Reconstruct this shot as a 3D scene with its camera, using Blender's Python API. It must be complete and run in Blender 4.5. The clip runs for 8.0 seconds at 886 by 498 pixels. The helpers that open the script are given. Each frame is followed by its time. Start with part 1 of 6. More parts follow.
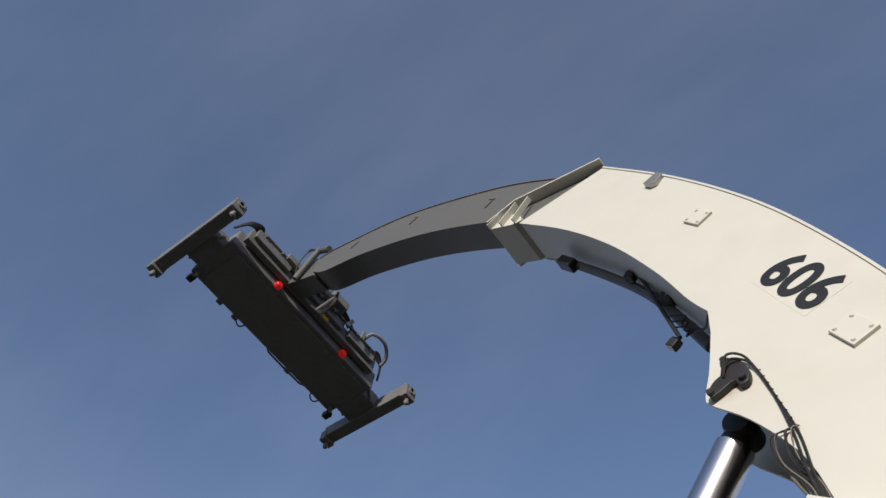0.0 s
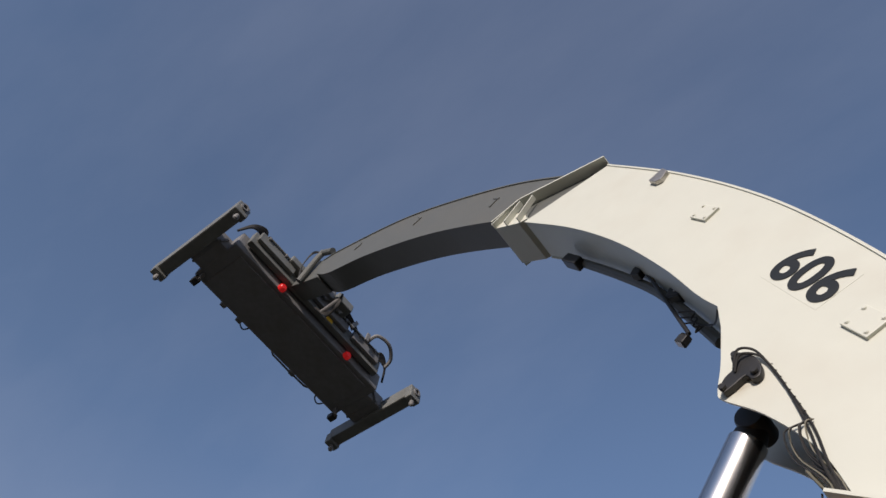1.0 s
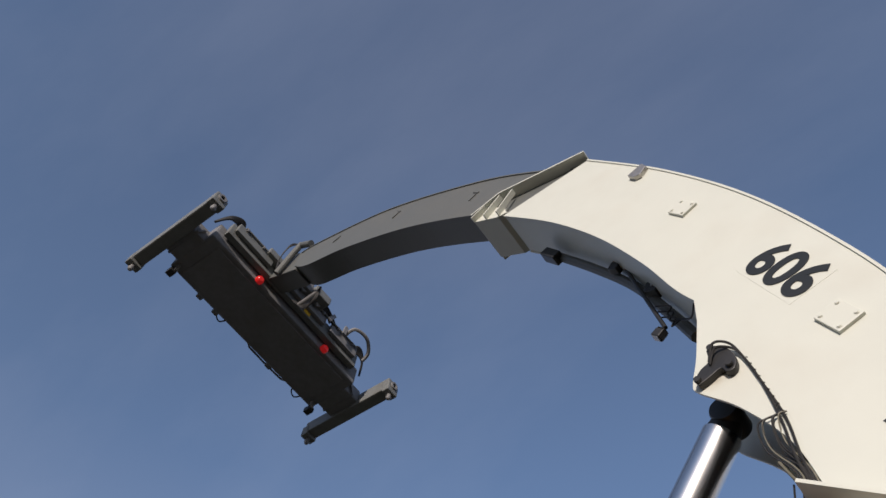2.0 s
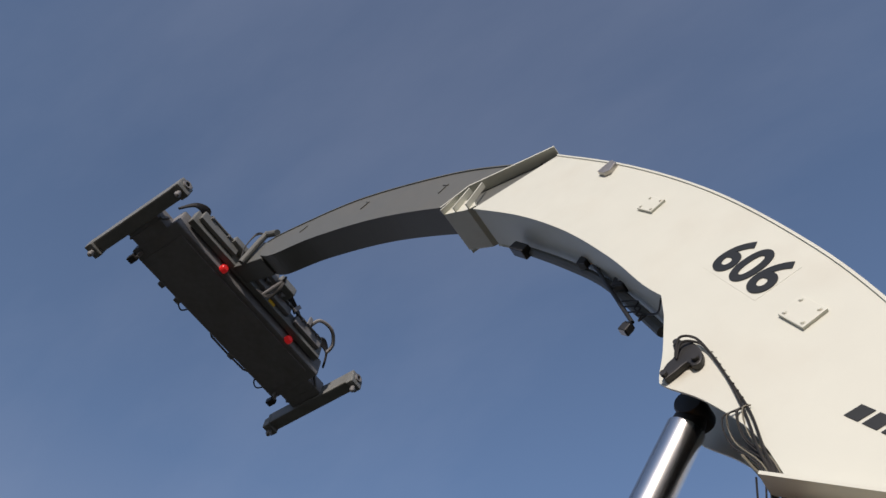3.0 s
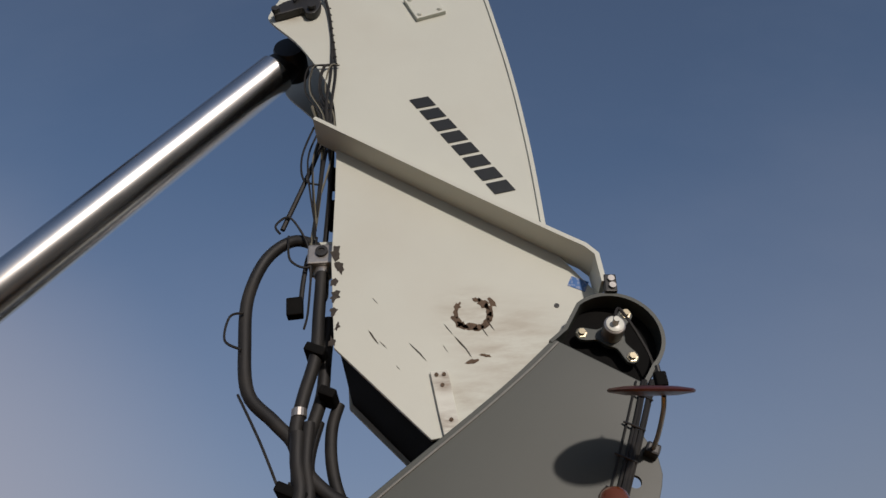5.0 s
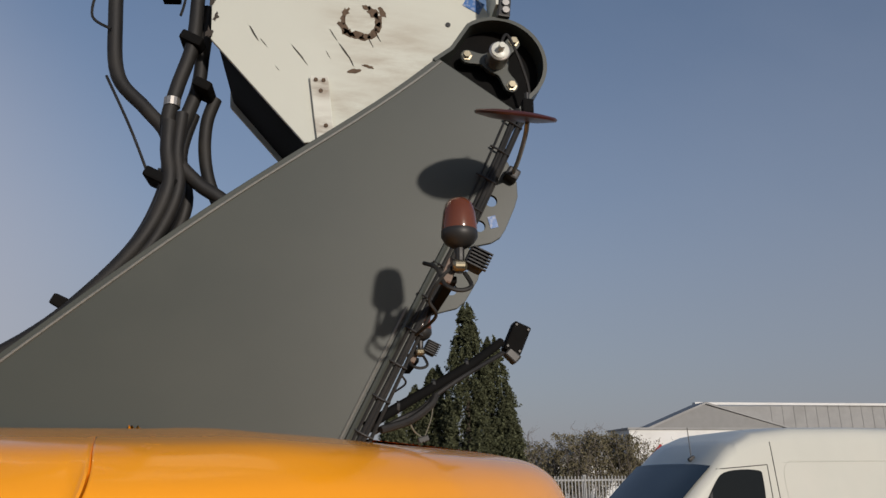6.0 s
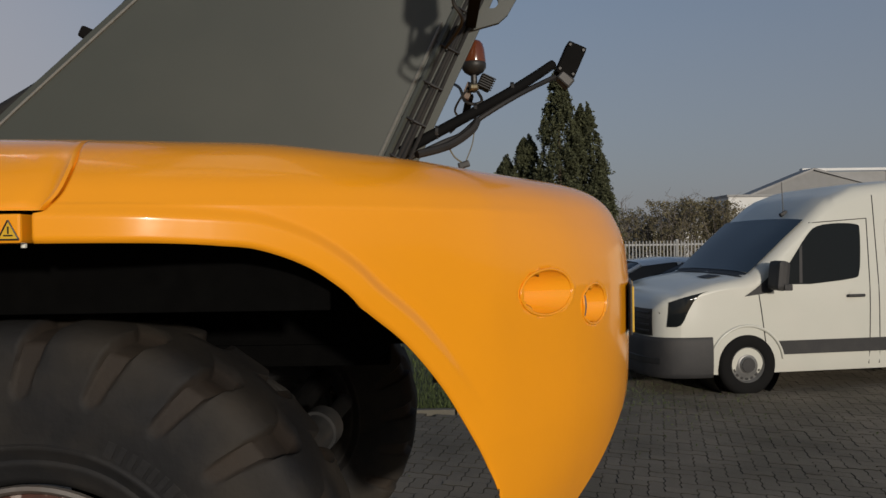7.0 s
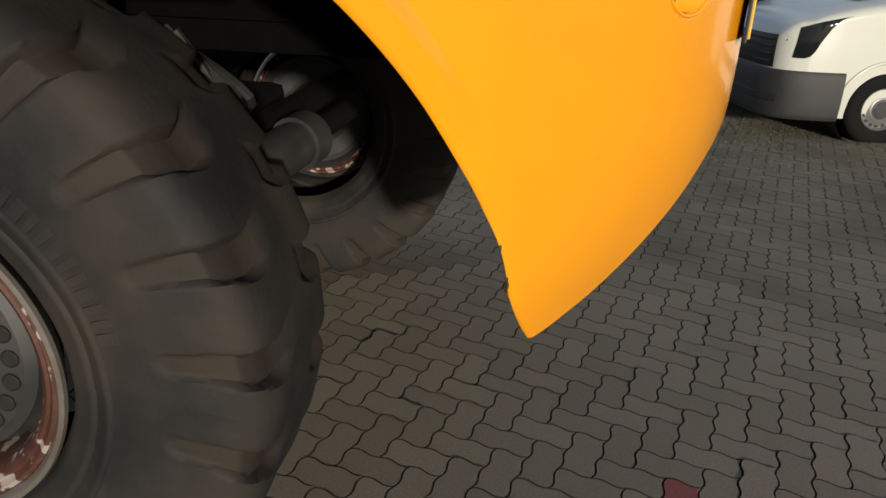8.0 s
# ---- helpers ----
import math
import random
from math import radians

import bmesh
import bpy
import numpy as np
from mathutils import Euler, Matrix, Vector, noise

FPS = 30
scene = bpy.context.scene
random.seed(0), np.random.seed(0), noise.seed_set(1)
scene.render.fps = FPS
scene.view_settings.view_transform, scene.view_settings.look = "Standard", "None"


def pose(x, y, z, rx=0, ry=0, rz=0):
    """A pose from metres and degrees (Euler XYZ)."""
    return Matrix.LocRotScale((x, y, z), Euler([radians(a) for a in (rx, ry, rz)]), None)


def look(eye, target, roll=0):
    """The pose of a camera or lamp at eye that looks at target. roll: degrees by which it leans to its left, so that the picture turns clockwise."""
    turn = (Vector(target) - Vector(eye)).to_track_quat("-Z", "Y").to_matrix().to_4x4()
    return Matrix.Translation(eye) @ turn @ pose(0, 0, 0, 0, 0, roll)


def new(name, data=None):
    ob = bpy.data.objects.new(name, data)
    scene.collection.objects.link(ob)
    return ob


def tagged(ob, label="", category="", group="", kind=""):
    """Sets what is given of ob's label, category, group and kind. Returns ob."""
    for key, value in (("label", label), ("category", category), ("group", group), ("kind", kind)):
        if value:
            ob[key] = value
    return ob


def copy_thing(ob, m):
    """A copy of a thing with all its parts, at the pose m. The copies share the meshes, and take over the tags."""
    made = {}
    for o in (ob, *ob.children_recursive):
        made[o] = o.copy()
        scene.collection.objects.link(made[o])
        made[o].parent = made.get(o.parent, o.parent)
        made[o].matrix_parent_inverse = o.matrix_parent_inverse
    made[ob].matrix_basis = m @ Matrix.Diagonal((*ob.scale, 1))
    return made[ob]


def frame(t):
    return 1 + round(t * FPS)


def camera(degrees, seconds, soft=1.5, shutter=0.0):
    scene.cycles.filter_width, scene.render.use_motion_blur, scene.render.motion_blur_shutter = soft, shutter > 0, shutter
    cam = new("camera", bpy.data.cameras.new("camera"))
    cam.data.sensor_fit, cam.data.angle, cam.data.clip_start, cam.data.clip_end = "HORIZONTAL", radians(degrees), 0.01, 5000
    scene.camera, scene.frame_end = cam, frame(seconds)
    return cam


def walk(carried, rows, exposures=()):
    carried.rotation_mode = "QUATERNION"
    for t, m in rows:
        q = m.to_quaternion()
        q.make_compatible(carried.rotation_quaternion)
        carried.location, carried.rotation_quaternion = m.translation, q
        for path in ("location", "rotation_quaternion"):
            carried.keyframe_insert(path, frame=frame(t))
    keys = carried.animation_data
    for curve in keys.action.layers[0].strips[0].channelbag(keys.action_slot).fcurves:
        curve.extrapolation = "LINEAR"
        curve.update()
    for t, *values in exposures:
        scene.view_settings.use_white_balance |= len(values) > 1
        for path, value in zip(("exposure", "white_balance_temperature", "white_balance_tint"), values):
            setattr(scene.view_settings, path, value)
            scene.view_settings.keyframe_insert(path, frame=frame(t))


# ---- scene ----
cam = camera(61.8, 8.0)
PATH = [
    (0, (-0.077, -1.282, 2.169), (-1.84, 0.33, 6.561), 11.98),
    (0.5, (-0.105, -1.282, 2.167), (-1.871, 0.319, 6.562), 11.88),
    (1, (-0.149, -1.286, 2.162), (-1.909, 0.311, 6.561), 11.55),
    (1.5, (-0.175, -1.281, 2.164), (-1.943, 0.32, 6.558), 11.33),
    (2, (-0.174, -1.259, 2.157), (-1.835, 0.446, 6.554), 9.12),
    (2.2, (-0.172, -1.258, 2.156), (-1.748, 0.524, 6.554), 7.12),
    (3.3, (-0.25, -1.226, 2.17), (-1.663, 0.725, 6.551), 4.05),
    (3.5, (-0.21, -1.187, 2.145), (-1.486, 1.027, 6.443), 0.36),
    (4, (-0.183, -1.1, 2.105), (-0.859, 1.911, 6.039), -7.08),
    (4.2, (-0.156, -1.046, 2.084), (-0.607, 2.246, 5.82), -8.18),
    (5.3, (0.047, -0.656, 2.014), (0.180, 1.043, 3.060), -3.0),
    (5.5, (0.071, -0.677, 1.989), (0.263, 1.107, 2.874), -2.6),
    (6, (0.170, -0.703, 1.949), (0.444, 1.193, 2.524), -0.4),
    (6.2, (0.212, -0.689, 1.922), (0.488, 1.227, 2.423), -0.7),
    (6.5, (0.273, -0.624, 1.878), (0.460, 1.329, 2.265), -1.2),
    (6.8, (0.385, -0.566, 1.812), (0.423, 1.423, 2.014), 0.3),
    (7, (0.415, -0.507, 1.769), (0.434, 1.493, 1.754), -0.8),
    (7.2, (0.470, -0.398, 1.683), (0.449, 1.590, 1.461), -1.5),
    (7.5, (0.511, -0.146, 1.611), (0.431, 1.798, 1.149), 1.1),
    (7.7, (0.536, 0.041, 1.596), (0.420, 1.952, 1.016), 3.4),
    (7.9, (0.591, 0.177, 1.595), (0.389, 2.048, 0.912), 2.4),
    (8, (0.635, 0.237, 1.599), (0.417, 2.081, 0.855), 2.2),
]
EXPOSURES = [(0.0, 0.70, 6400, 18), (2.2, 0.70, 6400, 18), (3.5, 0.62, 6400, 18), (4.2, 0.30, 6400, 18), (5.5, -0.08, 6420, 15), (6.0, 0.20, 6450, 14), (6.5, 0.20, 6500, 13), (7.0, -0.10, 6600, 12), (7.5, 0.05, 6650, 11), (8.0, 0.62, 6700, 8)]
walk(cam, [(t, look(eye, target, roll)) for t, eye, target, roll in PATH], exposures=EXPOSURES)

# ---- world, sun, exposure ----
SUN_WAY = Vector((-0.37, 1.0, -0.20)).normalized()
world = bpy.data.worlds.new("sky")
scene.world = world
world.use_nodes = True
wn, wl = world.node_tree.nodes, world.node_tree.links
wn.clear()
w_out, w_bg = wn.new("ShaderNodeOutputWorld"), wn.new("ShaderNodeBackground")
sky = wn.new("ShaderNodeTexSky")
sky.sky_type = "NISHITA"
sky.sun_disc = False
sky.sun_elevation = math.asin(-SUN_WAY.z)
sky.sun_rotation = math.atan2(-SUN_WAY.x, -SUN_WAY.y)
sky.air_density, sky.dust_density, sky.ozone_density = 1.0, 1.2, 2.5
w_bg.inputs["Strength"].default_value = 0.11
# thin cirrus: stretched noise over the directions of the sky
w_tc, w_map, w_noise, w_ramp, w_mix = (wn.new("ShaderNodeTexCoord"), wn.new("ShaderNodeMapping"), wn.new("ShaderNodeTexNoise"),
                                       wn.new("ShaderNodeValToRGB"), wn.new("ShaderNodeMix"))
w_map.inputs["Scale"].default_value = (1.0, 3.2, 2.2)
w_map.inputs["Rotation"].default_value = (0.3, 0.2, 0.7)
w_noise.inputs["Scale"].default_value = 1.6
w_noise.inputs["Detail"].default_value = 7.0
w_noise.inputs["Roughness"].default_value = 0.55
w_ramp.color_ramp.elements[0].position, w_ramp.color_ramp.elements[1].position = 0.42, 0.85
w_ramp.color_ramp.elements[0].color, w_ramp.color_ramp.elements[1].color = (0, 0, 0, 1), (0.065, 0.065, 0.065, 1)
w_mix.data_type = "RGBA"
wl.new(w_tc.outputs["Generated"], w_map.inputs["Vector"])
wl.new(w_map.outputs["Vector"], w_noise.inputs["Vector"])
wl.new(w_noise.outputs["Fac"], w_ramp.inputs["Fac"])
wl.new(w_ramp.outputs["Color"], w_mix.inputs["Factor"])
wl.new(sky.outputs["Color"], w_mix.inputs["A"])
w_mix.inputs["B"].default_value = (4.2, 4.5, 5.0, 1)
# pale haze towards the horizon
w_sep, w_haze, w_hmix = wn.new("ShaderNodeSeparateXYZ"), wn.new("ShaderNodeValToRGB"), wn.new("ShaderNodeMix")
w_hmix.data_type = "RGBA"
he = w_haze.color_ramp.elements
he[0].position, he[0].color = 0.0, (0.9, 0.9, 0.9, 1)
he[1].position, he[1].color = 1.0, (0.16, 0.16, 0.16, 1)
for at, amount in ((0.2, 0.68), (0.35, 0.43), (0.55, 0.20), (0.67, 0.08), (0.85, 0.08)):
    he.new(at).color = (amount, amount, amount, 1)
wl.new(w_tc.outputs["Generated"], w_sep.inputs["Vector"])
wl.new(w_sep.outputs["Z"], w_haze.inputs["Fac"])
wl.new(w_haze.outputs["Color"], w_hmix.inputs["Factor"])
wl.new(w_mix.outputs["Result"], w_hmix.inputs["A"])
w_hmix.inputs["B"].default_value = (1.98, 2.06, 2.36, 1)
# a paler bank of haze ahead of the machine
w_dot, w_bank, w_bmix = wn.new("ShaderNodeVectorMath"), wn.new("ShaderNodeMapRange"), wn.new("ShaderNodeMix")
w_dot.operation = "DOT_PRODUCT"
w_dot.inputs[1].default_value = (-0.72, 0.69, 0.05)
w_bank.interpolation_type = "SMOOTHSTEP"
w_bank.inputs["From Min"].default_value, w_bank.inputs["From Max"].default_value = 0.79, 1.0
w_bank.inputs["To Min"].default_value, w_bank.inputs["To Max"].default_value = 0.0, 0.75
w_bmix.data_type = "RGBA"
wl.new(w_tc.outputs["Generated"], w_dot.inputs[0])
wl.new(w_dot.outputs["Value"], w_bank.inputs["Value"])
wl.new(w_bank.outputs["Result"], w_bmix.inputs["Factor"])
wl.new(w_hmix.outputs["Result"], w_bmix.inputs["A"])
w_bmix.inputs["B"].default_value = (3.5, 3.5, 3.8, 1)
wl.new(w_bmix.outputs["Result"], w_bg.inputs["Color"])
wl.new(w_bg.outputs["Background"], w_out.inputs["Surface"])

sun = new("sun", bpy.data.lights.new("sun", "SUN"))
sun.data.energy, sun.data.angle, sun.data.color = 2.5, radians(2.4), (1.0, 0.92, 0.80)
sun.matrix_world = look((30, -50, 26), Vector((30, -50, 26)) + SUN_WAY)


# ---- materials ----
def mat(name, color, rough=0.5, metal=0.0, grain=60.0, vary=0.12, stain=2.0, stain_color=None, stain_amount=0.0,
        bump=0.0, bump_scale=200.0, coat=0.0, rough_vary=0.1, lo=0.45, hi=0.75, by_object=0.0, by_island=0.0, transmission=0.0, ior=1.45,
        stretch=(1, 1, 1), gloss=0.5):
    m = bpy.data.materials.new(name)
    m.use_nodes = True
    n, l = m.node_tree.nodes, m.node_tree.links
    b = n["Principled BSDF"]
    b.inputs["Metallic"].default_value = metal
    b.inputs["IOR"].default_value = ior
    b.inputs["Coat Weight"].default_value = coat
    b.inputs["Specular IOR Level"].default_value = gloss
    b.inputs["Coat Roughness"].default_value = 0.06
    b.inputs["Transmission Weight"].default_value = transmission
    tc = n.new("ShaderNodeTexCoord")
    mp = n.new("ShaderNodeMapping")
    mp.inputs["Scale"].default_value = stretch
    l.new(tc.outputs["Object"], mp.inputs["Vector"])
    fine, big = n.new("ShaderNodeTexNoise"), n.new("ShaderNodeTexNoise")
    for node, s, d in ((fine, grain, 6.0), (big, stain, 8.0)):
        node.inputs["Scale"].default_value, node.inputs["Detail"].default_value = s, d
        l.new(mp.outputs["Vector"], node.inputs["Vector"])
    # grain: brightness around one
    mr = n.new("ShaderNodeMapRange")
    mr.inputs["To Min"].default_value, mr.inputs["To Max"].default_value = 1 - 2 * vary, 1 + 2 * vary
    l.new(fine.outputs["Fac"], mr.inputs["Value"])
    value = mr.outputs["Result"]
    for amount, kind in ((by_object, "ShaderNodeObjectInfo"), (by_island, "ShaderNodeNewGeometry")):
        if amount:
            src = n.new(kind)
            r2 = n.new("ShaderNodeMapRange")
            r2.inputs["To Min"].default_value, r2.inputs["To Max"].default_value = 1 - amount, 1 + amount
            l.new(src.outputs["Random" if kind == "ShaderNodeObjectInfo" else "Random Per Island"], r2.inputs["Value"])
            mul = n.new("ShaderNodeMath")
            mul.operation = "MULTIPLY"
            l.new(value, mul.inputs[0])
            l.new(r2.outputs["Result"], mul.inputs[1])
            value = mul.outputs["Value"]
    vm = n.new("ShaderNodeVectorMath")
    vm.operation = "SCALE"
    vm.inputs[0].default_value = color
    l.new(value, vm.inputs["Scale"])
    col = vm.outputs["Vector"]
    ramp = n.new("ShaderNodeValToRGB")
    ramp.color_ramp.elements[0].position, ramp.color_ramp.elements[1].position = lo, hi
    l.new(big.outputs["Fac"], ramp.inputs["Fac"])
    if stain_color:
        mx = n.new("ShaderNodeMix")
        mx.data_type = "RGBA"
        amt = n.new("ShaderNodeMath")
        amt.operation = "MULTIPLY"
        amt.inputs[1].default_value = stain_amount
        l.new(ramp.outputs["Color"], amt.inputs[0])
        l.new(amt.outputs["Value"], mx.inputs["Factor"])
        l.new(col, mx.inputs["A"])
        mx.inputs["B"].default_value = (*stain_color, 1)
        col = mx.outputs["Result"]
    l.new(col, b.inputs["Base Color"])
    rr = n.new("ShaderNodeMapRange")
    rr.inputs["To Min"].default_value, rr.inputs["To Max"].default_value = max(0.02, rough - rough_vary), min(1, rough + rough_vary)
    l.new(big.outputs["Fac"], rr.inputs["Value"])
    l.new(rr.outputs["Result"], b.inputs["Roughness"])
    if bump:
        bn, bt = n.new("ShaderNodeBump"), n.new("ShaderNodeTexNoise")
        bt.inputs["Scale"].default_value, bt.inputs["Detail"].default_value = bump_scale, 5.0
        l.new(mp.outputs["Vector"], bt.inputs["Vector"])
        l.new(bt.outputs["Fac"], bn.inputs["Height"])
        bn.inputs["Strength"].default_value, bn.inputs["Distance"].default_value = bump, 0.01
        l.new(bn.outputs["Normal"], b.inputs["Normal"])
    return m


